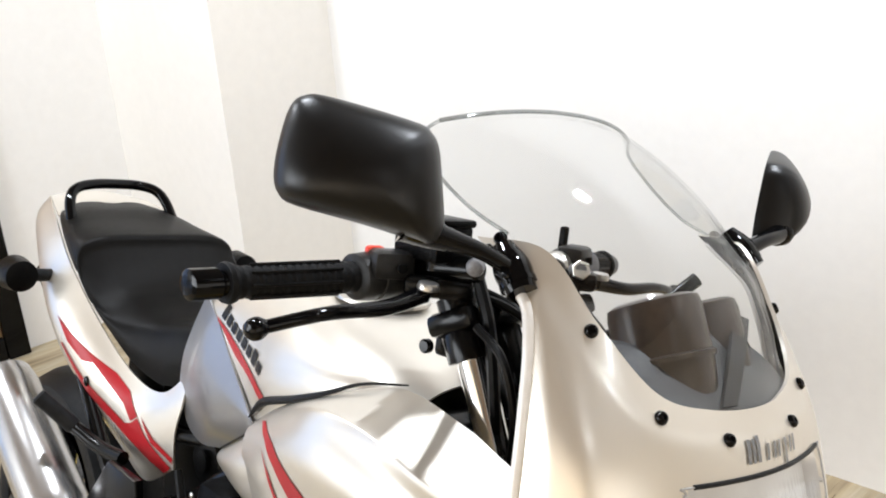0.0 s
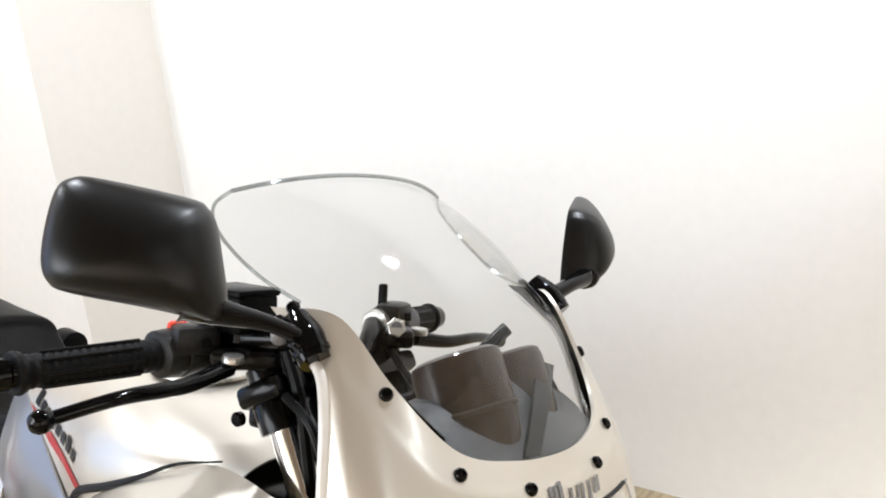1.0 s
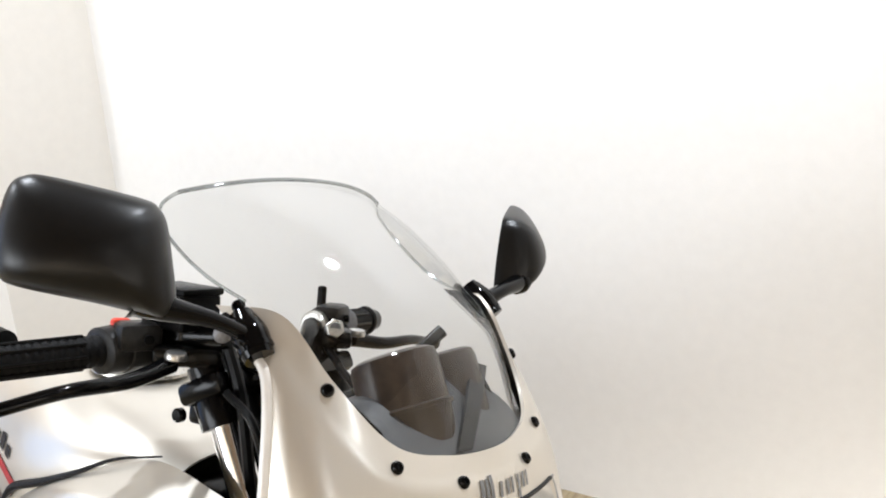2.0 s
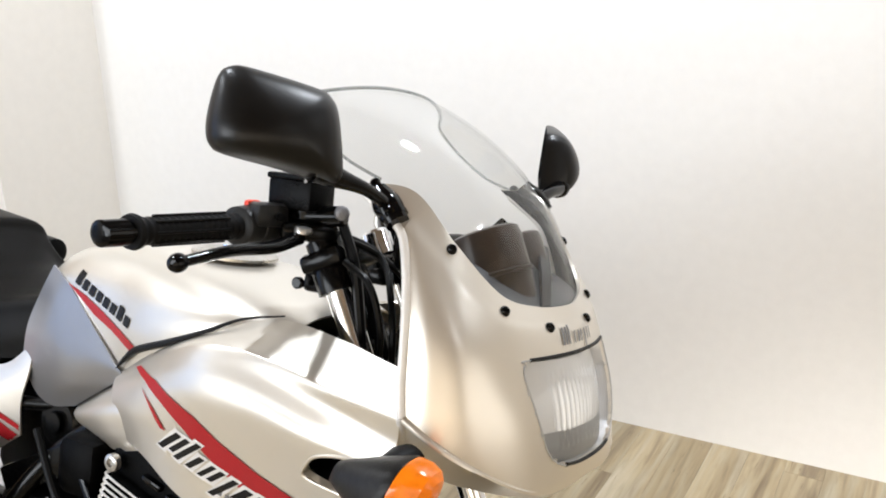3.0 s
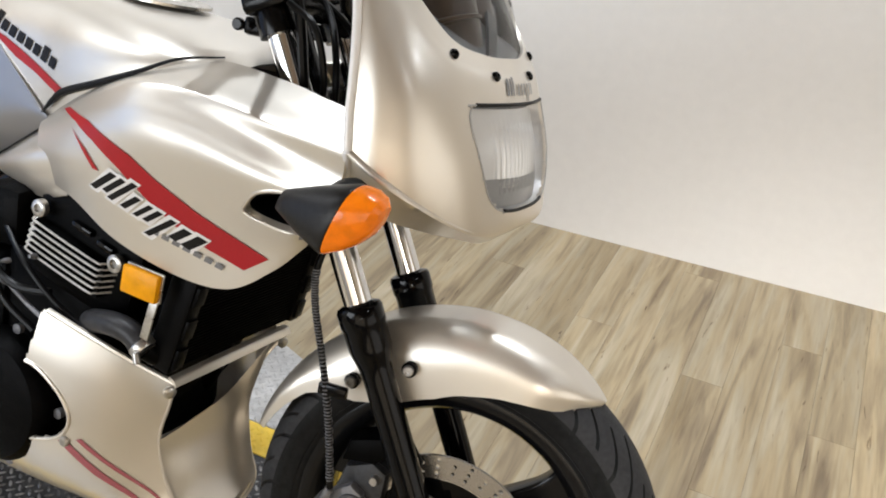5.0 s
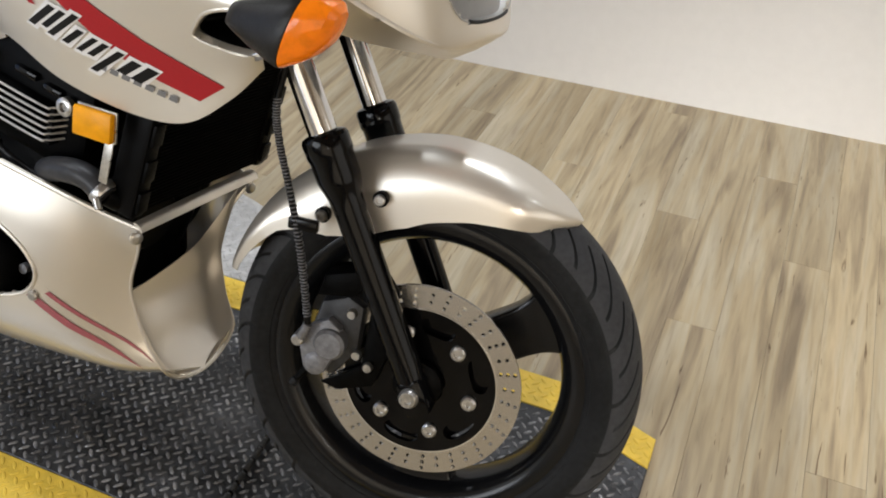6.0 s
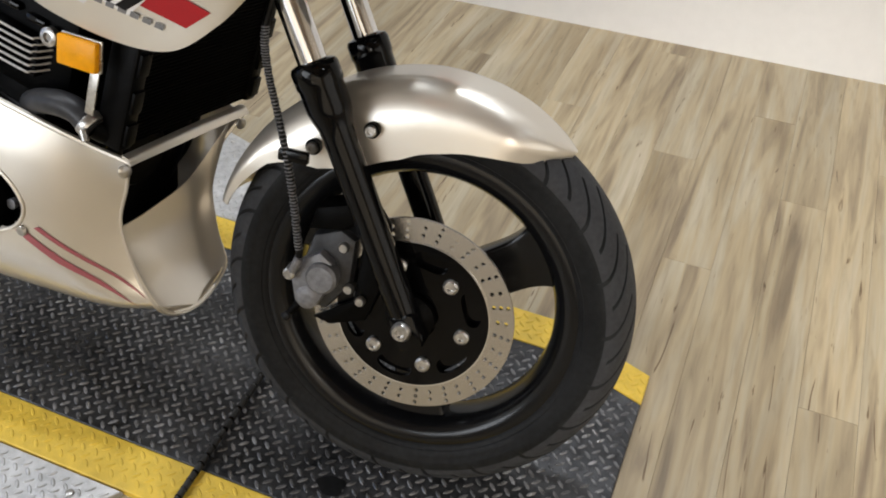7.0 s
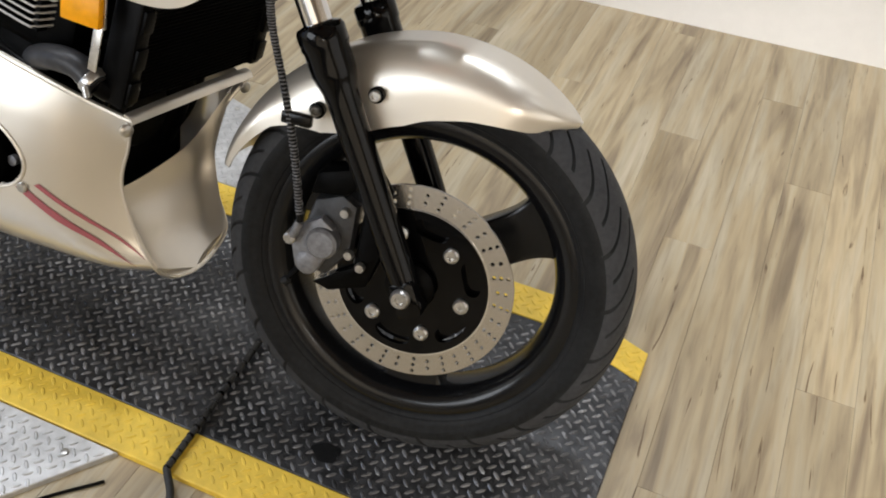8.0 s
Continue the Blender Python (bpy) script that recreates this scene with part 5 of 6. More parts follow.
fairing = part("side_fairing", thicken(grid_bm(gsd, keep=lambda c: not in_poly(c.x, c.z, scoop_keep)), 0.0035), PAINT, bike, "champagne side fairing with red stripe and air scoop", sharp=50)
part("side_fairing", thicken(grid_bm(flip(gsd), keep=lambda c: not in_poly(c.x, c.z, scoop_keep) and c.z > 0.672), 0.0035), PAINT, bike, "champagne side fairing with air scoop", sharp=50)
lip = [side_skin.side(x, z, 0.0) for x, z in SCOOP]
part("scoop_lip", tube([tuple(p) for p in lip if p], 0.0022, 60, 8, closed=True), PAINT, fairing)


def duct_ring(q, y, dx, dz):
    return [((a + 0.198) * q - 0.198 + dx, y, (b - 0.731) * q + 0.731 + dz) for a, b in scoop_keep]


part("scoop_mouth", grid_bm([[tuple(side_skin.side(a, b) or (a, -0.2, b)) for a, b in scoop_keep], duct_ring(0.95, -0.191, -0.003, 0.001), duct_ring(0.86, -0.182, -0.008, 0.005)], close_u=True), PAINT, fairing, "champagne flared scoop mouth", sharp=70)
part("scoop_duct", grid_bm([duct_ring(0.87, -0.184, -0.008, 0.005), duct_ring(0.74, -0.160, -0.022, 0.008), duct_ring(0.1, -0.140, -0.034, 0.008)], close_u=True), PLASTIC, fairing, "black scoop duct")
# seam strip between the tank and the fairing
part("seam_strip", tube([(-0.640, -0.126, 0.757), (-0.613, -0.133, 0.779), (-0.586, -0.140, 0.795), (-0.516, -0.153, 0.819), (-0.450, -0.158, 0.845), (-0.40, -0.145, 0.868), (-0.35, -0.126, 0.878)], 0.005, 50, 8, radii=[0.0012, 0.0042, 0.0052, 0.0046, 0.0030, 0.0018, 0.001]), RUBBER, fairing, "black rubber seam")
part("panel_gap", tube([(-0.622, -0.130, 0.745), (-0.689, -0.110, 0.709), (-0.756, -0.092, 0.672)], 0.0014, 20, 6), RUBBER, fairing, "thin dark panel gap")


def film(name, skin, outline, material, parent, lift=0.0012, way="side", label=""):
    bm = decal(skin, outline, lift, way)
    if len(bm.faces):
        return part(name, bm, material, parent, label)
    bm.free()


film("red_stripe", side_skin, [(-0.579, 0.773), (-0.565, 0.778), (-0.505, 0.774), (-0.469, 0.764), (-0.42, 0.749), (-0.377, 0.726), (-0.32, 0.700), (-0.225, 0.664), (-0.259, 0.641), (-0.31, 0.655), (-0.350, 0.670), (-0.40, 0.701), (-0.44, 0.727), (-0.49, 0.752), (-0.535, 0.767)], RED, fairing, label="red stripe")
film("red_stripe", side_skin, [(-0.540, 0.758), (-0.516, 0.740), (-0.490, 0.716), (-0.479, 0.716), (-0.504, 0.738)], RED, fairing)
film("red_stripe", tank_skin, [(-0.791, 0.855), (-0.735, 0.843), (-0.689, 0.829), (-0.640, 0.812), (-0.594, 0.795), (-0.610, 0.787), (-0.660, 0.806), (-0.709, 0.820), (-0.750, 0.838)], RED, tank, label="red stripe")


def marks(skin, x0, z0, x1, z1, h, shapes, material, parent, lift, grow=0.0, slant=0.25):
    """Plain slanted bars in a row in place of a maker's lettering."""
    d = Vector((x1 - x0, z1 - z0))
    n = Vector((-d.y, d.x)).normalized()
    e = d.normalized()
    for a, b, lo, hi in shapes:
        pts = []
        for t, v in ((a, lo), (b, lo), (b, hi), (a, hi)):
            pts.append([t, v])
        base = Vector((x0, z0))
        q = []
        for (t, v), (gx, gy) in zip(pts, ((-1, -1), (1, -1), (1, 1), (-1, 1))):
            p = base + d * t + n * (h * v) + e * (slant * h * v) + e * gx * grow + n * gy * grow
            q.append((p.x, p.y))
        film("maker_mark", skin, q, material, parent, lift)


MK = [(k / 8.0 + 0.006, k / 8.0 + 0.098, 0.0, 1.0 if k in (0, 6) else 0.72) for k in range(8)]
marks(tank_skin, -0.772, 0.858, -0.612, 0.816, 0.021, MK, INK, tank, 0.0013, slant=0.12)
NJ = [(0.0, 0.07, -0.1, 1.0), (0.10, 0.16, 0.1, 1.05), (0.19, 0.25, -0.05, 1.2), (0.32, 0.38, 0.0, 0.75), (0.45, 0.50, 0.0, 0.75), (0.535, 0.59, 0.05, 0.75), (0.66, 0.72, -0.45, 0.75), (0.79, 0.87, 0.0, 0.7), (0.91, 1.0, 0.0, 0.75)]
marks(side_skin, -0.492, 0.697, -0.336, 0.648, 0.034, NJ, WHITE, fairing, 0.0018, grow=0.0040, slant=0.85)
marks(side_skin, -0.492, 0.697, -0.336, 0.648, 0.034, NJ, INK, fairing, 0.0024, slant=0.85)
marks(side_skin, -0.395, 0.656, -0.285, 0.632, 0.007, [(k / 7.0, k / 7.0 + 0.10, 0, 1) for k in range(7)], GREYINK, fairing, 0.0020)
NC = [(0.0, 0.06, 0, 1.0), (0.09, 0.14, 0, 1.0), (0.17, 0.23, 0, 1.1), (0.34, 0.39, 0, 0.7), (0.48, 0.53, 0, 0.7), (0.58, 0.63, 0, 0.7), (0.72, 0.77, -0.4, 0.7), (0.85, 0.90, 0, 0.7), (0.95, 1.0, 0, 0.7)]
for a, b, lo, hi in NC:
    y0, y1 = -0.040 + 0.080 * a, -0.040 + 0.080 * b
    film("maker_mark", cowl_skin, [(y0, 0.890 + 0.018 * lo), (y1, 0.890 + 0.018 * lo), (y1 + 0.004, 0.890 + 0.018 * hi), (y0 + 0.004, 0.890 + 0.018 * hi)], GREYINK, cowl, 0.0013, way="front")

# grey side cover under the tank's back end, and the tail
COVER = [[(-0.838, -0.086, 0.874), (-0.777, -0.101, 0.849), (-0.705, -0.115, 0.802), (-0.641, -0.125, 0.759)],
         [(-0.858, -0.090, 0.832), (-0.806, -0.106, 0.805), (-0.735, -0.117, 0.766), (-0.630, -0.127, 0.748)],
         [(-0.885, -0.090, 0.775), (-0.832, -0.102, 0.752), (-0.760, -0.111, 0.722), (-0.682, -0.109, 0.711)],
         [(-0.897, -0.086, 0.722), (-0.868, -0.085, 0.676), (-0.825, -0.084, 0.657), (-0.757, -0.090, 0.671)]]
part("side_cover", thicken(grid_bm(surface(COVER, 36, 30)), 0.003), SILVER, bike, "silver grey side cover below the tank")
part("side_cover", thicken(grid_bm(flip(surface(COVER, 36, 30))), 0.003), SILVER, bike, "silver grey side cover below the tank")
# rear wing of the side fairing
WING = [[(-0.757, -0.088, 0.672), (-0.715, -0.100, 0.693), (-0.665, -0.114, 0.720), (-0.612, -0.130, 0.741)],
        [(-0.755, -0.097, 0.660), (-0.705, -0.119, 0.676), (-0.650, -0.137, 0.697), (-0.585, -0.150, 0.715)],
        [(-0.737, -0.097, 0.648), (-0.690, -0.114, 0.652), (-0.635, -0.134, 0.665), (-0.570, -0.149, 0.690)],
        [(-0.700, -0.094, 0.640), (-0.668, -0.104, 0.633), (-0.625, -0.120, 0.640), (-0.575, -0.136, 0.656)]]
part("fairing_wing", thicken(grid_bm(surface(WING, 30, 24)), 0.003), PAINT, fairing)

TAIL = [[(-1.49, -0.070, 0.940), (-1.42, -0.095, 0.940), (-1.30, -0.125, 0.905), (-1.19, -0.142, 0.855), (-1.05, -0.148, 0.790), (-0.93, -0.147, 0.742), (-0.84, -0.143, 0.735), (-0.775, -0.138, 0.780)],
        [(-1.49, -0.092, 0.905), (-1.42, -0.118, 0.895), (-1.30, -0.148, 0.850), (-1.19, -0.163, 0.800), (-1.05, -0.168, 0.745), (-0.93, -0.163, 0.705), (-0.85, -0.156, 0.700), (-0.775, -0.146, 0.735)],
        [(-1.49, -0.088, 0.865), (-1.42, -0.112, 0.845), (-1.30, -0.146, 0.800), (-1.19, -0.163, 0.752), (-1.05, -0.168, 0.700), (-0.93, -0.163, 0.660), (-0.855, -0.158, 0.650), (-0.785, -0.148, 0.690)],
        [(-1.49, -0.072, 0.825), (-1.42, -0.095, 0.800), (-1.30, -0.130, 0.755), (-1.19, -0.148, 0.710), (-1.05, -0.155, 0.668), (-0.93, -0.155, 0.630), (-0.855, -0.150, 0.602), (-0.785, -0.145, 0.640)]]


def view_scaled(p):
    """The tail, scaled about the camera's first position to fit its view."""
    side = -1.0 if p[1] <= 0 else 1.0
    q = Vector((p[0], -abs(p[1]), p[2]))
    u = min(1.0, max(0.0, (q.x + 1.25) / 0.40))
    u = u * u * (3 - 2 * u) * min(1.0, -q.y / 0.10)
    q = FIRST_EYE + (q - FIRST_EYE) * (1 + 0.085 * u)
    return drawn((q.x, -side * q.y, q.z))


# the camera's first position, in the bodywork's coordinates
FIRST_EYE = Vector((0.335, -0.7545, 1.144))
PLACE[0] = view_scaled
gta = surface(TAIL, 60, 30)
tb = grid_bm(gta)
tail_skin = Skin(tb)
tb.free()
tail = part("tail_fairing", thicken(grid_bm(gta), 0.003), PAINT, bike, "champagne tail fairing with red flame stripe")
part("tail_fairing", thicken(grid_bm(flip(gta)), 0.003), PAINT, bike, "champagne tail fairing with red flame stripe")
part("tail_deck", thicken(grid_bm(surface([[(-1.49, -0.070, 0.938), (-1.50, 0, 0.953), (-1.49, 0.070, 0.938)], [(-1.43, -0.090, 0.942), (-1.43, 0, 0.955), (-1.43, 0.090, 0.942)], [(-1.34, -0.11, 0.92), (-1.34, 0, 0.935), (-1.34, 0.11, 0.92)]], 20, 16)), 0.003), PAINT, tail)
film("red_stripe", tail_skin, [(-1.168, 0.777), (-1.103, 0.761), (-1.028, 0.746), (-0.957, 0.734), (-0.91, 0.719), (-0.874, 0.692), (-0.889, 0.681), (-0.913, 0.700), (-0.961, 0.716), (-1.016, 0.735), (-1.053, 0.731), (-1.116, 0.747)], RED, tail, label="red stripe")
film("red_stripe", tail_skin, [(-1.138, 0.738), (-1.05, 0.706), (-0.97, 0.689), (-0.903, 0.674), (-0.888, 0.679), (-0.873, 0.690), (-0.847, 0.669), (-0.802, 0.645), (-0.778, 0.637), (-0.793, 0.625), (-0.825, 0.634), (-0.867, 0.648), (-0.906, 0.658), (-0.988, 0.677), (-1.038, 0.686), (-1.078, 0.702), (-1.15, 0.737)], RED, tail)
film("red_stripe", tail_skin, [(-0.866, 0.695), (-0.829, 0.672), (-0.764, 0.647), (-0.77, 0.642), (-0.834, 0.665)], RED, tail)
p_ = tail_skin.side(-1.03, 0.703, 0.0)
if p_:
    part("tail_screw", turned([(0, 0.008), (0.003, 0.008), (0.004, 0.006)], p_, (0, -1, 0), 16), GLOSS, tail)

# stepped seat
SEAT = []
for x, zt, w, zb in ((-0.76, 0.845, 0.090, 0.800), (-0.84, 0.836, 0.128, 0.742), (-0.93, 0.822, 0.142, 0.748), (-1.03, 0.820, 0.147, 0.785), (-1.09, 0.828, 0.147, 0.808), (-1.130, 0.852, 0.146, 0.826), (-1.158, 0.886, 0.144, 0.840), (-1.166, 0.903, 0.143, 0.845), (-1.172, 0.909, 0.142, 0.848), (-1.19, 0.9125, 0.140, 0.852),
                     (-1.25, 0.922, 0.130, 0.875), (-1.32, 0.936, 0.114, 0.900), (-1.375, 0.942, 0.092, 0.915)):
    SEAT.append([(x, -w * 0.97, zb), (x, -w, zb + (zt - zb) * 0.45), (x, -w * 0.90, zt - 0.012), (x, -w * 0.6, zt - 0.001), (x, 0, zt)])


# the seat's right side, scaled from the same point to fit the camera's view
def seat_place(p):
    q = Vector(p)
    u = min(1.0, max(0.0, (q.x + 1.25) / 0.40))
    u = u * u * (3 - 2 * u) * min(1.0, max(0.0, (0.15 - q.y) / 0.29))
    return drawn(FIRST_EYE + (q - FIRST_EYE) * (1 + 0.085 * u))


seat = part("seat", thicken(grid_bm(surface(mirrored(SEAT), 52, 110)), 0.004), VINYL, bike, how=seat_place, label= "stepped black vinyl dual seat")
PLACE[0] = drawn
grab = part("grab_rail", tube([(-1.29, -0.104, 0.905), (-1.325, -0.097, 0.950), (-1.345, -0.078, 0.970), (-1.358, -0.040, 0.977), (-1.36, 0, 0.978), (-1.358, 0.040, 0.977), (-1.345, 0.070, 0.970), (-1.325, 0.084, 0.950), (-1.29, 0.090, 0.905)], 0.0095, 60, 12), GLOSS, bike, "black tubular grab rail")

# rear turn signals
for sy in (-1, 1):
    st = part("rear_signal", turned([(0, 0.016), (0.004, 0.026), (0.045, 0.030), (0.05, 0.027)], (-1.22, sy * 0.208, 0.833), (-1, 0, 0), 24), PLASTIC, bike, "black rear turn signal")
    part("signal_stalk", rod((-1.245, sy * 0.13, 0.828), (-1.245, sy * 0.19, 0.832), 0.011, 14), RUBBER, st)
    part("signal_lens", turned([(0, 0.027), (0.015, 0.022), (0.02, 0.01)], (-1.27, sy * 0.208, 0.833), (-1, 0, 0), 24), ORANGE, st)


# front turn signals
def signal(s):
    c0 = Vector((-0.080, -0.266, 0.762)) if s < 0 else Vector((-0.098, 0.227, 0.745))
    out, up = Vector((0.10, s, 0.0)).normalized(), Vector((0.34, 0, 0.94)).normalized()
    tail_at, nose_at = c0 + Vector((-0.076, 0, 0.004)), c0 + Vector((0.043, 0, 0.008))

    def ring(c, w, h, n, e=0.72):
        r = []
        for k in range(n):
            t = 2 * math.pi * k / n
            ct, st = math.cos(t), math.sin(t)
            r.append(tuple(c + out * (w * math.copysign(abs(ct) ** e, ct)) + up * (h * math.copysign(abs(st) ** 0.85, st))))
        return r

    g = [ring(tail_at.lerp(c0, q), w, h, 32) for q, w, h in ((0.0, 0.004, 0.006), (0.02, 0.010, 0.012), (0.15, 0.015, 0.0165), (0.5, 0.026, 0.028), (0.85, 0.0345, 0.0375), (0.97, 0.036, 0.0405), (1.0, 0.0355, 0.040))]
    bm = grid_bm(g, close_u=True)
    bm.verts.ensure_lookup_table()
    bm.faces.new([bm.verts[k] for k in range(32)])
    sh = part("turn_signal", bm, SWITCH, bike, "black turn signal with an orange lens", sharp=50)
    g = [ring(c0.lerp(nose_at, q), w, h, 40) for q, w, h in ((0.02, 0.0352, 0.0398), (0.12, 0.0350, 0.0392), (0.45, 0.0315, 0.0345), (0.75, 0.0250, 0.0265), (0.93, 0.0165, 0.0165), (1.0, 0.008, 0.007))]
    bm = grid_bm(g, close_u=True)
    bm.verts.ensure_lookup_table()
    bm.faces.new([bm.verts[40 * 5 + k] for k in range(40)])
    part("signal_lens", bm, ORANGE, sh, "orange ribbed plastic lens", sharp=24)
    part("signal_boot", turned([(0, 0.020), (0.012, 0.021), (0.03, 0.017), (0.05, 0.014)], c0 + Vector((-0.022, -s * 0.056, 0.012)), (-0.2, s, -0.1), 20), RUBBER, sh)


signal(-1)
signal(1)

# frame and engine
frame_t = part("frame", tube([(-0.33, -0.03, 0.80), (-0.45, -0.08, 0.74), (-0.60, -0.09, 0.69), (-0.75, -0.075, 0.63), (-0.85, -0.12, 0.50), (-0.86, -0.13, 0.35)], 0.016, 40, 12), FRAME, bike, "black tubular steel frame")
part("frame_tube", tube([(-0.33, 0.03, 0.80), (-0.45, 0.09, 0.74), (-0.60, 0.13, 0.69), (-0.75, 0.15, 0.62), (-0.85, 0.16, 0.50), (-0.86, 0.15, 0.35)], 0.016, 40, 12), FRAME, frame_t)
part("frame_tube", tube([(-0.31, -0.05, 0.74), (-0.40, -0.07, 0.62), (-0.44, -0.09, 0.48), (-0.49, -0.10, 0.36), (-0.60, -0.10, 0.26)], 0.015, 30, 12), FRAME, frame_t)
part("frame_tube", tube([(-0.31, 0.05, 0.74), (-0.40, 0.07, 0.62), (-0.44, 0.09, 0.48), (-0.49, 0.10, 0.36), (-0.60, 0.10, 0.26)], 0.015, 30, 12), FRAME, frame_t)
part("frame_tube", tube([(-0.78, -0.06, 0.66), (-0.95, -0.09, 0.65), (-1.20, -0.12, 0.72), (-1.45, -0.09, 0.80)], 0.013, 30, 12), FRAME, frame_t)
part("frame_tube", tube([(-0.84, -0.14, 0.50), (-0.98, -0.14, 0.56), (-1.15, -0.13, 0.69)], 0.012, 20, 12), FRAME, frame_t)
part("frame_joint", turned([(0, 0.034), (0.010, 0.042), (0.020, 0.043), (0.026, 0.036), (0.026, 0.018), (0.034, 0.016)], (-0.812, -0.055, 0.632), (0, -1, 0), 28), FRAME, frame_t)
part("footrest_plate", plate([(-0.90, 0.46), (-0.84, 0.52), (-0.86, 0.60), (-0.95, 0.60), (-1.03, 0.50), (-1.02, 0.40), (-0.94, 0.38)], -0.165, -0.15, 0.003), FRAME, frame_t)

rail = part("frame_rail", box(0, 0, 0, 0.26, 0.022, 0.048, 0.005, m=pose(-0.775, -0.092, 0.584, 0, -27, 5)), FRAME, frame_t, "flat black frame rail")
for k in range(4):
    part("rail_rivet", turned([(0, 0.004), (0.003, 0.004), (0.004, 0.0025)], (-0.800 + 0.004 * k, -0.1035, 0.590 - 0.012 * k), (0, -1, 0), 10), BOLT, rail)
part("frame_spine", box(-0.40, 0, 0.805, 0.22, 0.19, 0.085, 0.012), FRAME, frame_t)
engine = part("engine", box(-0.60, 0, 0.42, 0.24, 0.22, 0.30, 0.03), ENGINE, bike, "black water-cooled twin engine with bright fin edges")
HEADM = pose(-0.552, 0, 0.585, 0, 15, 0)
part("cylinder_head", box(0, 0, 0, 0.20, 0.25, 0.16, 0.018, m=HEADM), ENGINE, engine)
for k in range(6):
    z = -0.040 + 0.0092 * k
    fin = part("cooling_fin", box(-0.010, -0.117, z, 0.136, 0.050, 0.0044, 0.0012, m=HEADM), ENGINE, engine)
    part("fin_edge", tube([HEADM @ Vector(p) for p in ((-0.083, -0.124, z + 0.013), (-0.080, -0.139, z + 0.004), (-0.068, -0.1425, z), (0.035, -0.1425, z), (0.052, -0.139, z + 0.003), (0.066, -0.124, z + 0.009))], 0.0016, 30, 8), FINEDGE, engine)
for hx, hz in ((0.068, 0.018), (-0.078, 0.024)):
    part("engine_bolt", turned([(0, 0.0125), (0.008, 0.0125), (0.010, 0.0095), (0.010, 0.006), (0.006, 0.0055)], HEADM @ Vector((hx, -0.132, hz)), (0, -1, 0), 22), BOLT, engine)
part("clutch_cover", turned([(0, 0.098), (0.025, 0.098), (0.04, 0.088), (0.048, 0.06), (0.05, 0.02)], (-0.66, -0.135, 0.345), (0, -1, 0), 44), ENGINE, engine)
for k in range(9):
    a = 2 * math.pi * k / 9
    part("cover_bolt", turned([(0, 0.0075), (0.008, 0.0075), (0.009, 0.004)], (-0.66 + 0.104 * math.cos(a), -0.138, 0.345 + 0.104 * math.sin(a)), (0, -1, 0), 14), ALLOY, engine)
part("pickup_cover", turned([(0, 0.058), (0.02, 0.058), (0.03, 0.05), (0.033, 0.02)], (-0.545, -0.100, 0.330), (0, -1, 0), 36), ENGINE, engine)
for k in range(3):
    a = 2 * math.pi * k / 3 + 0.4
    part("cover_bolt", turned([(0, 0.008), (0.008, 0.008), (0.009, 0.004)], (-0.545 + 0.045 * math.cos(a), -0.127, 0.330 + 0.045 * math.sin(a)), (0, -1, 0), 14), ALLOY, engine)
part("gearbox", box(-0.80, 0, 0.40, 0.20, 0.24, 0.26, 0.03), ENGINE, engine)
part("airbox", box(-0.88, 0, 0.58, 0.22, 0.13, 0.16, 0.03), ENGINE, engine)
part("battery_box", box(-1.04, 0, 0.66, 0.14, 0.15, 0.14, 0.02), PLASTIC, engine)
part("sprocket_guard", box(-0.95, 0, 0.34, 0.14, 0.20, 0.10, 0.02), ENGINE, engine)
part("carburettor", box(-0.70, -0.05, 0.60, 0.08, 0.18, 0.09, 0.02), ENGINE, engine)
for i, pts in enumerate(([(-0.70, -0.13, 0.60), (-0.62, -0.155, 0.55), (-0.55, -0.15, 0.50), (-0.47, -0.14, 0.47)], [(-0.74, -0.14, 0.58), (-0.66, -0.16, 0.50), (-0.60, -0.155, 0.46)], [(-0.78, -0.14, 0.64), (-0.70, -0.16, 0.56), (-0.64, -0.16, 0.52), (-0.58, -0.15, 0.52)])):
    part("engine_lead", tube(pts, 0.004 + 0.001 * i, 20, 8), HOSE, engine)
rng = random.Random(11)
for k in range(9):
    ex, ez = -0.705 + rng.uniform(-0.05, 0.09), 0.505 + rng.uniform(-0.05, 0.06)
    part("carburettor_fitting", turned([(0, 0.0045), (0.006, 0.0045), (0.008, 0.003), (0.013, 0.0028)], (ex, -0.142, ez), (rng.uniform(-0.4, 0.4), -1, rng.uniform(-0.3, 0.5)), 10), ALLOY if k % 3 else BOLT, engine)
part("choke_cable", tube([(-0.735, -0.14, 0.525), (-0.67, -0.152, 0.52), (-0.60, -0.158, 0.492), (-0.545, -0.15, 0.465)], 0.0034, 26, 8), ALLOY, engine, "grey sheathed control cable")
part("cable_ferrule", rod((-0.685, -0.150, 0.521), (-0.655, -0.154, 0.516), 0.0052, 12, 0.001), ALLOY, engine)
part("cam_cover_rib", box(-0.005, -0.128, 0.030, 0.036, 0.012, 0.010, 0.003, m=HEADM), GLOSS, engine)
part("cam_cover_rib", box(0.040, -0.128, 0.026, 0.030, 0.012, 0.010, 0.003, m=HEADM), GLOSS, engine)

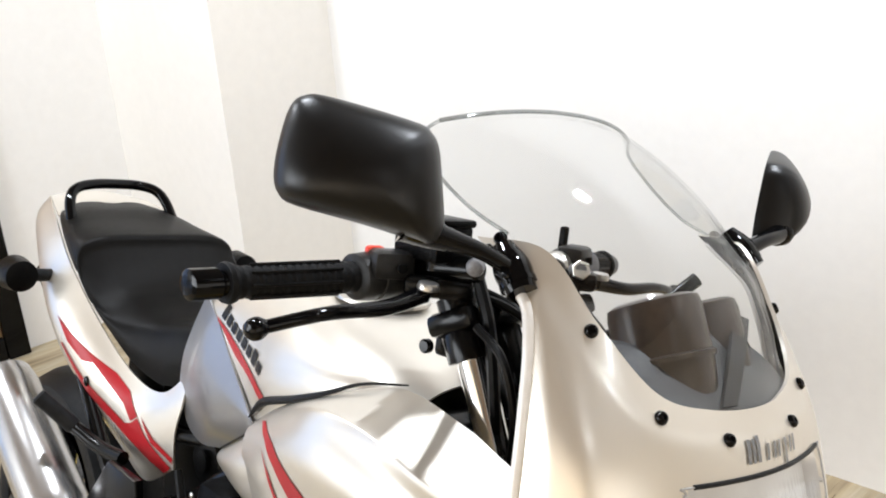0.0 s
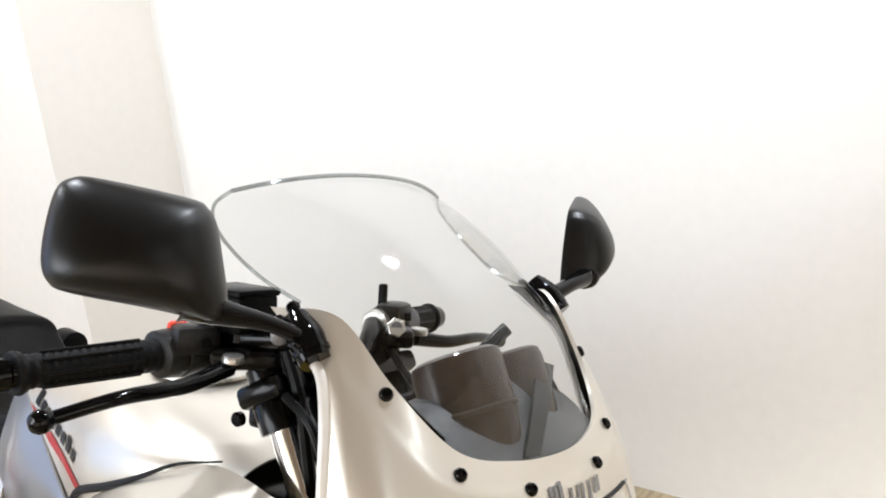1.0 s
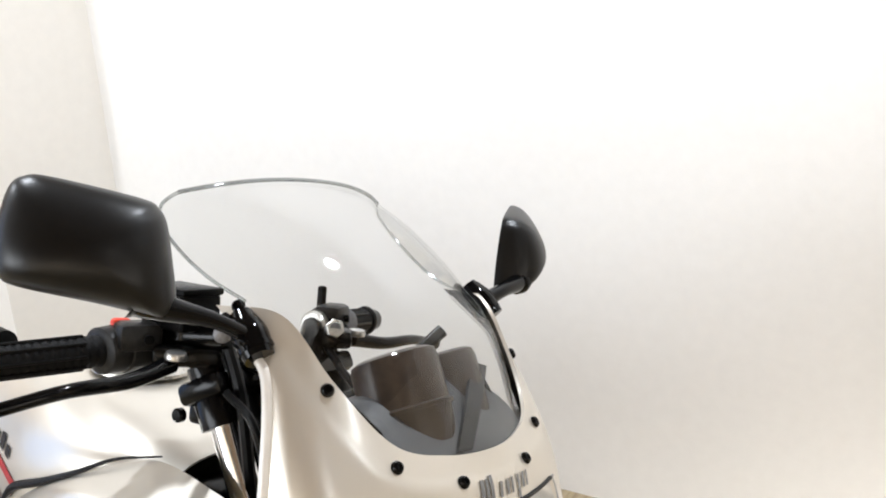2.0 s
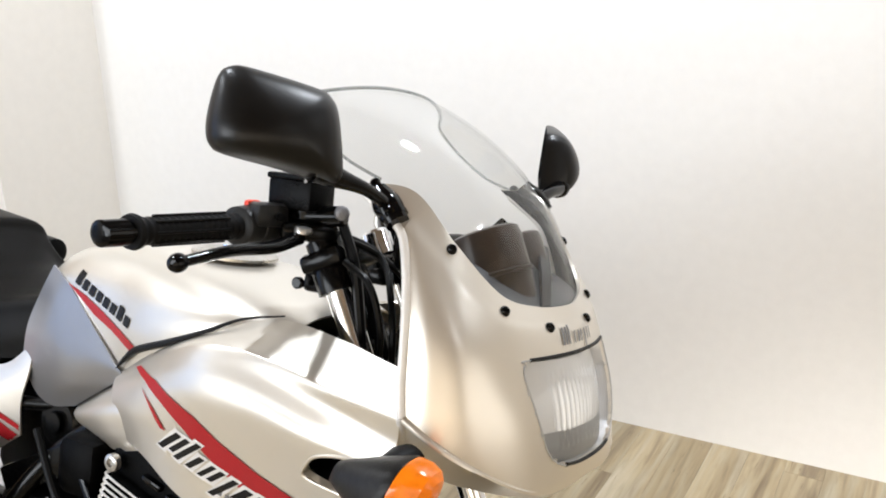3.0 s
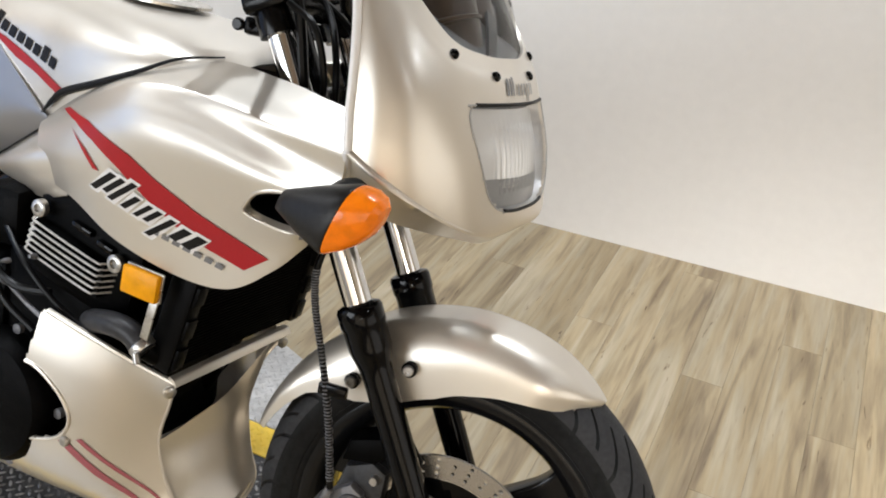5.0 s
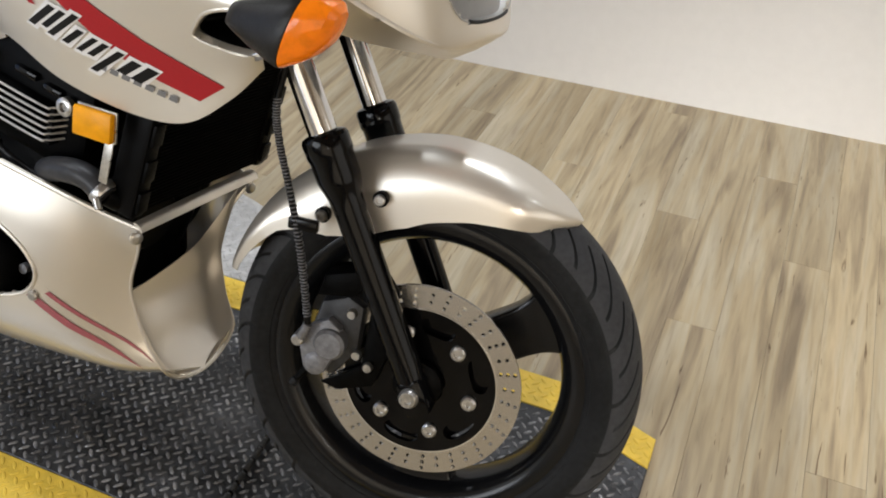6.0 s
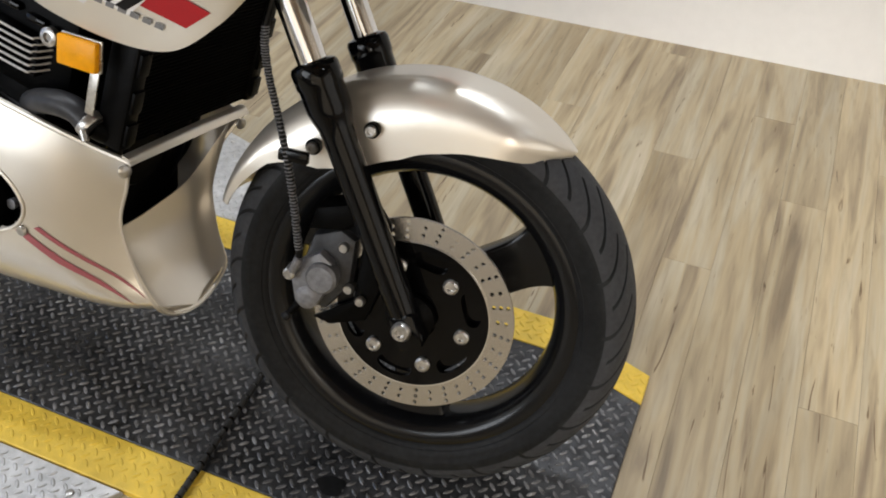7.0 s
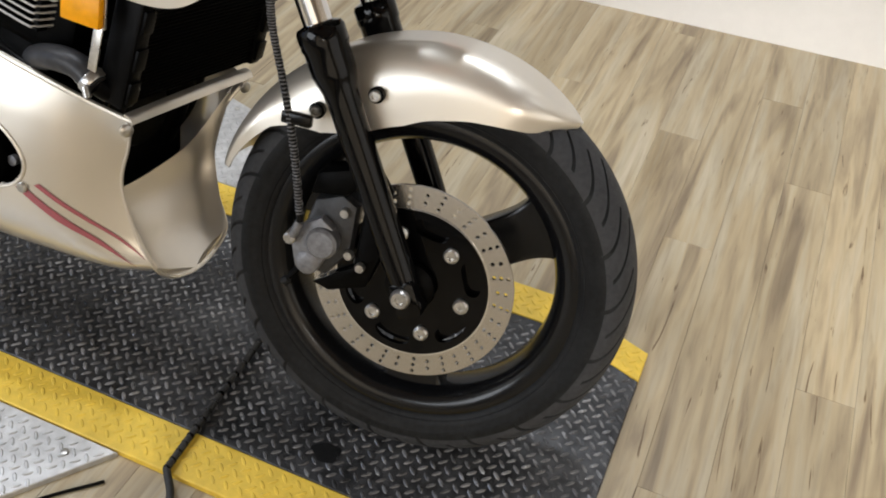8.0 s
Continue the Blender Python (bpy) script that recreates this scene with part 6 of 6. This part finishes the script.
# radiator
RM = pose(-0.372, 0, 0.556, 0, 14, 0)
rad = part("radiator", box(0, 0, 0, 0.030, 0.235, 0.185, 0.004, m=RM), CORE, bike, "black radiator behind the front wheel")
for sy in (-1, 1):
    part("radiator_tank", box(0, sy * 0.131, 0, 0.042, 0.028, 0.190, 0.006, m=RM), PLASTIC, rad)
    for z in (-0.07, -0.025, 0.025, 0.07):
        part("tank_rib", box(0.022, sy * 0.131, z, 0.006, 0.020, 0.030, 0.002, m=RM), PLASTIC, rad)
for k in range(34):
    part("core_fin", box(0.016, 0, -0.088 + 0.0052 * k, 0.004, 0.232, 0.0014, 0, m=RM), CORE, rad)
rf = part("reflector", box(0, 0, 0, 0.057, 0.010, 0.037, 0.003, m=pose(-0.405, -0.174, 0.586, 0, 4, 0)), AMBER, bike, "amber side reflector on a bare bracket")
part("reflector_back", box(0, 0.007, 0, 0.059, 0.004, 0.039, 0.001, m=pose(-0.405, -0.174, 0.586, 0, 4, 0)), STEEL, rf)
part("reflector_bracket", box(0, 0, 0, 0.013, 0.003, 0.07, 0.001, m=pose(-0.392, -0.166, 0.545, 0, 12, 0)), STEEL, rf)
ch = part("coolant_hose", tube([(-0.545, -0.10, 0.470), (-0.515, -0.135, 0.494), (-0.468, -0.150, 0.508), (-0.431, -0.152, 0.505), (-0.405, -0.152, 0.486)], 0.0165, 30, 16), PIPEGREY, bike, "grey coolant hose with a clamp")
part("hose_clamp", turned([(0, 0.0175), (0.002, 0.0185), (0.010, 0.0185), (0.012, 0.0175)], (-0.416, -0.152, 0.496), (0.8, 0.05, -0.6), 20), BOLT, ch)
part("clamp_screw", rod((-0.406, -0.171, 0.492), (-0.400, -0.173, 0.478), 0.005, 10, 0.001), BOLT, ch)
part("thermostat_pipe", tube([(-0.410, -0.148, 0.488), (-0.400, -0.135, 0.478), (-0.39, -0.115, 0.47)], 0.014, 12, 14), ENGINE, ch)

# belly pan
PAN = [[(-0.860, -0.172, 0.520), (-0.760, -0.172, 0.520), (-0.660, -0.170, 0.515), (-0.564, -0.167, 0.502), (-0.470, -0.144, 0.470), (-0.380, -0.119, 0.438)],
       [(-0.860, -0.182, 0.440), (-0.760, -0.182, 0.440), (-0.660, -0.180, 0.438), (-0.570, -0.177, 0.430), (-0.475, -0.150, 0.412), (-0.404, -0.096, 0.390)],
       [(-0.860, -0.180, 0.350), (-0.760, -0.180, 0.350), (-0.660, -0.178, 0.350), (-0.560, -0.174, 0.348), (-0.480, -0.148, 0.338), (-0.419, -0.091, 0.330)],
       [(-0.860, -0.155, 0.260), (-0.760, -0.155, 0.258), (-0.660, -0.154, 0.256), (-0.560, -0.150, 0.255), (-0.475, -0.128, 0.254), (-0.402, -0.080, 0.254)],
       [(-0.860, -0.100, 0.205), (-0.760, -0.100, 0.202), (-0.660, -0.100, 0.198), (-0.550, -0.096, 0.196), (-0.450, -0.086, 0.194), (-0.378, -0.072, 0.206)],
       [(-0.860, 0.000, 0.180), (-0.760, 0.000, 0.176), (-0.660, 0.000, 0.170), (-0.550, 0.000, 0.164), (-0.450, 0.000, 0.160), (-0.372, 0.000, 0.168)]]
ARC = [(-0.566, 0.53), (-0.586, 0.428), (-0.570, 0.424), (-0.552, 0.413), (-0.528, 0.390), (-0.515, 0.362), (-0.521, 0.338), (-0.539, 0.322), (-0.570, 0.312), (-0.602, 0.308), (-0.80, 0.305), (-1.0, 0.30), (-1.0, 0.60), (-0.60, 0.60)]
gp = surface(PAN, 150, 70)
pb = grid_bm(gp)
pan_skin = Skin(pb)
pb.free()
pan = part("belly_pan", thicken(grid_bm(gp, keep=lambda c: not in_poly(c.x, c.z, ARC)), 0.0035), PAINT, bike, "champagne belly pan with thin red stripes and a hollow front", sharp=50)
part("pan_left_half", thicken(grid_bm(flip(gp), keep=lambda c: not in_poly(c.x, c.z, ARC)), 0.0035), PAINT, pan, sharp=50)
part("pan_edge", tube([(x, pan_skin.side(x, z).y if pan_skin.side(x, z) else -0.17, z) for x, z in ARC[1:10]], 0.003, 30, 8), PAINT, pan)
# hollow front between the two lips
FRONT = [[(-0.419, -0.091, 0.325), (-0.447, -0.066, 0.308), (-0.456, 0, 0.307), (-0.440, 0.066, 0.338), (-0.394, 0.102, 0.428)],
         [(-0.414, -0.088, 0.292), (-0.441, -0.060, 0.279), (-0.449, 0, 0.272), (-0.437, 0.062, 0.287), (-0.416, 0.091, 0.325)],
         [(-0.402, -0.081, 0.254), (-0.425, -0.052, 0.246), (-0.434, 0, 0.242), (-0.424, 0.054, 0.250), (-0.404, 0.083, 0.262)],
         [(-0.390, -0.077, 0.228), (-0.408, -0.048, 0.213), (-0.415, 0, 0.208), (-0.408, 0.048, 0.214), (-0.391, 0.078, 0.231)],
         [(-0.378, -0.072, 0.206), (-0.3745, -0.042, 0.179), (-0.372, 0, 0.169), (-0.3745, 0.042, 0.179), (-0.378, 0.072, 0.206)]]
part("pan_scoop", thicken(grid_bm(surface(FRONT, 40, 30)), 0.003), PAINT, pan, "hollow champagne front of the belly pan")
lipR = [(-0.380, -0.119, 0.438), (-0.404, -0.096, 0.390), (-0.419, -0.091, 0.330), (-0.402, -0.081, 0.254), (-0.378, -0.072, 0.206), (-0.374, -0.042, 0.178), (-0.372, 0, 0.168)]
lipL = [(x, -y, z) for x, y, z in lipR]
part("pan_lip", tube(lipR + lipL[-2::-1], 0.0024, 90, 8), PAINT, pan)
part("pan_brace", thicken(grid_bm(surface([[(-0.388, -0.124, 0.446), (-0.384, 0, 0.452), (-0.388, 0.124, 0.450)], [(-0.380, -0.124, 0.443), (-0.375, 0, 0.449), (-0.380, 0.124, 0.447)], [(-0.376, -0.124, 0.436), (-0.371, 0, 0.441), (-0.376, 0.124, 0.439)]], 24, 12)), 0.003), PAINT, pan)
part("pan_rim", tube([(-0.564, -0.166, 0.503), (-0.515, -0.157, 0.487), (-0.470, -0.147, 0.471), (-0.425, -0.132, 0.453), (-0.380, -0.119, 0.439)], 0.0042, 40, 8), PAINT, pan)
part("pan_screw", turned([(0, 0.009), (0.003, 0.009), (0.005, 0.006)], (-0.384, -0.124, 0.428), (0.8, -0.55, 0), 16), BOLT, pan)
part("pan_screw", turned([(0, 0.009), (0.003, 0.009), (0.005, 0.006)], (-0.384, 0.118, 0.424), (0.8, -0.3, 0), 16), BOLT, pan)
part("pan_screw", turned([(0, 0.008), (0.003, 0.008), (0.005, 0.006)], pan_skin.side(-0.522, 0.322) or Vector((-0.522, -0.165, 0.32)), (0, -1, 0), 16), BOLT, pan)
film("pan_stripe", pan_skin, [(-0.532, 0.321), (-0.524, 0.328), (-0.480, 0.283), (-0.440, 0.245), (-0.400, 0.206), (-0.442, 0.238), (-0.487, 0.274)], PINKRED, pan, label="thin faded red stripe")
film("pan_stripe", pan_skin, [(-0.506, 0.328), (-0.499, 0.331), (-0.449, 0.279), (-0.411, 0.243), (-0.384, 0.219), (-0.413, 0.240), (-0.451, 0.274)], PINKRED, pan)
part("exhaust_header", tube([(-0.455, -0.06, 0.52), (-0.455, -0.065, 0.45), (-0.485, -0.07, 0.36), (-0.55, -0.07, 0.26), (-0.70, -0.08, 0.23), (-0.90, -0.12, 0.25)], 0.02, 40, 16), ENGINE, bike, "black exhaust header pipe")
part("exhaust_header", tube([(-0.455, 0.06, 0.52), (-0.455, 0.065, 0.45), (-0.485, 0.07, 0.36), (-0.55, 0.07, 0.26), (-0.70, 0.08, 0.23), (-0.90, 0.12, 0.25)], 0.02, 40, 16), ENGINE, bike, "black exhaust header pipe")
part("oil_filter", turned([(0, 0.05), (0.05, 0.05), (0.06, 0.042), (0.062, 0.02)], (-0.52, 0, 0.40), (1, 0, -0.2), 30), ENGINE, engine)

# right silencer, footrest, rear wheel
MU0, MU1 = Vector((-0.97, -0.185, 0.43)), Vector((-1.34, -0.190, 0.635))
part("silencer", turned([(0, 0.022), (0.05, 0.034), (0.10, 0.050), (0.12, 0.051), (0.38, 0.051), (0.41, 0.046), (0.42, 0.03)], MU0, MU1 - MU0, 40), MUFFLER, bike, "bright brushed silencer")
part("footrest", rod((-0.99, -0.165, 0.47), (-0.985, -0.265, 0.485), 0.013, 16, 0.003), RUBBER, bike, "rubber footrest")
peg = part("passenger_footrest", rod((-1.075, -0.165, 0.615), (-1.105, -0.215, 0.665), 0.013, 16, 0.003), RUBBER, bike, "ribbed passenger footrest")
part("peg_bracket", tube([(-0.95, -0.14, 0.60), (-1.01, -0.15, 0.60), (-1.075, -0.165, 0.615)], 0.011, 14, 10), FRAME, peg)
RW = Vector((-1.43, 0, 0.30))
rw = part("rear_wheel", turned([(-0.062, 0.216), (-0.05, 0.204), (0.05, 0.204), (0.062, 0.216), (0.052, 0.192), (-0.052, 0.192)], RW, (0, 1, 0), 60, loop=True), GLOSS, bike, "black rear wheel and tyre")
part("rear_tyre", turned([(-0.055, 0.216), (-0.066, 0.24), (-0.064, 0.265), (-0.045, 0.285), (-0.02, 0.297), (0, 0.30), (0.02, 0.297), (0.045, 0.285), (0.064, 0.265), (0.066, 0.24), (0.055, 0.216)], RW, (0, 1, 0), 80, loop=True), RUBBER, rw)
for k in range(3):
    a = radians(40 + 120 * k)
    part("rear_spoke", rod(RW + Vector((0.03 * math.cos(a), 0, 0.03 * math.sin(a))), RW + Vector((0.198 * math.cos(a), 0, 0.198 * math.sin(a))), 0.026, 12), GLOSS, rw)
part("rear_hub", turned([(-0.09, 0.05), (-0.03, 0.06), (0.03, 0.06), (0.09, 0.05)], RW, (0, 1, 0), 32), GLOSS, rw)
swing = part("swing_arm", box(0, 0, 0, 0.56, 0.035, 0.055, 0.008, m=pose(-1.16, -0.115, 0.32, 0, 4, 0)), FRAME, bike, "black box-section swing arm")
part("swing_arm_bar", box(0, 0, 0, 0.56, 0.035, 0.055, 0.008, m=pose(-1.16, 0.115, 0.32, 0, 4, 0)), FRAME, swing)
part("side_stand", rod((-0.80, 0.15, 0.30), (-0.84, 0.262, 0.063), 0.011, 14, 0.003), FRAME, bike, "black side stand, folded out")
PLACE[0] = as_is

floor_planks()
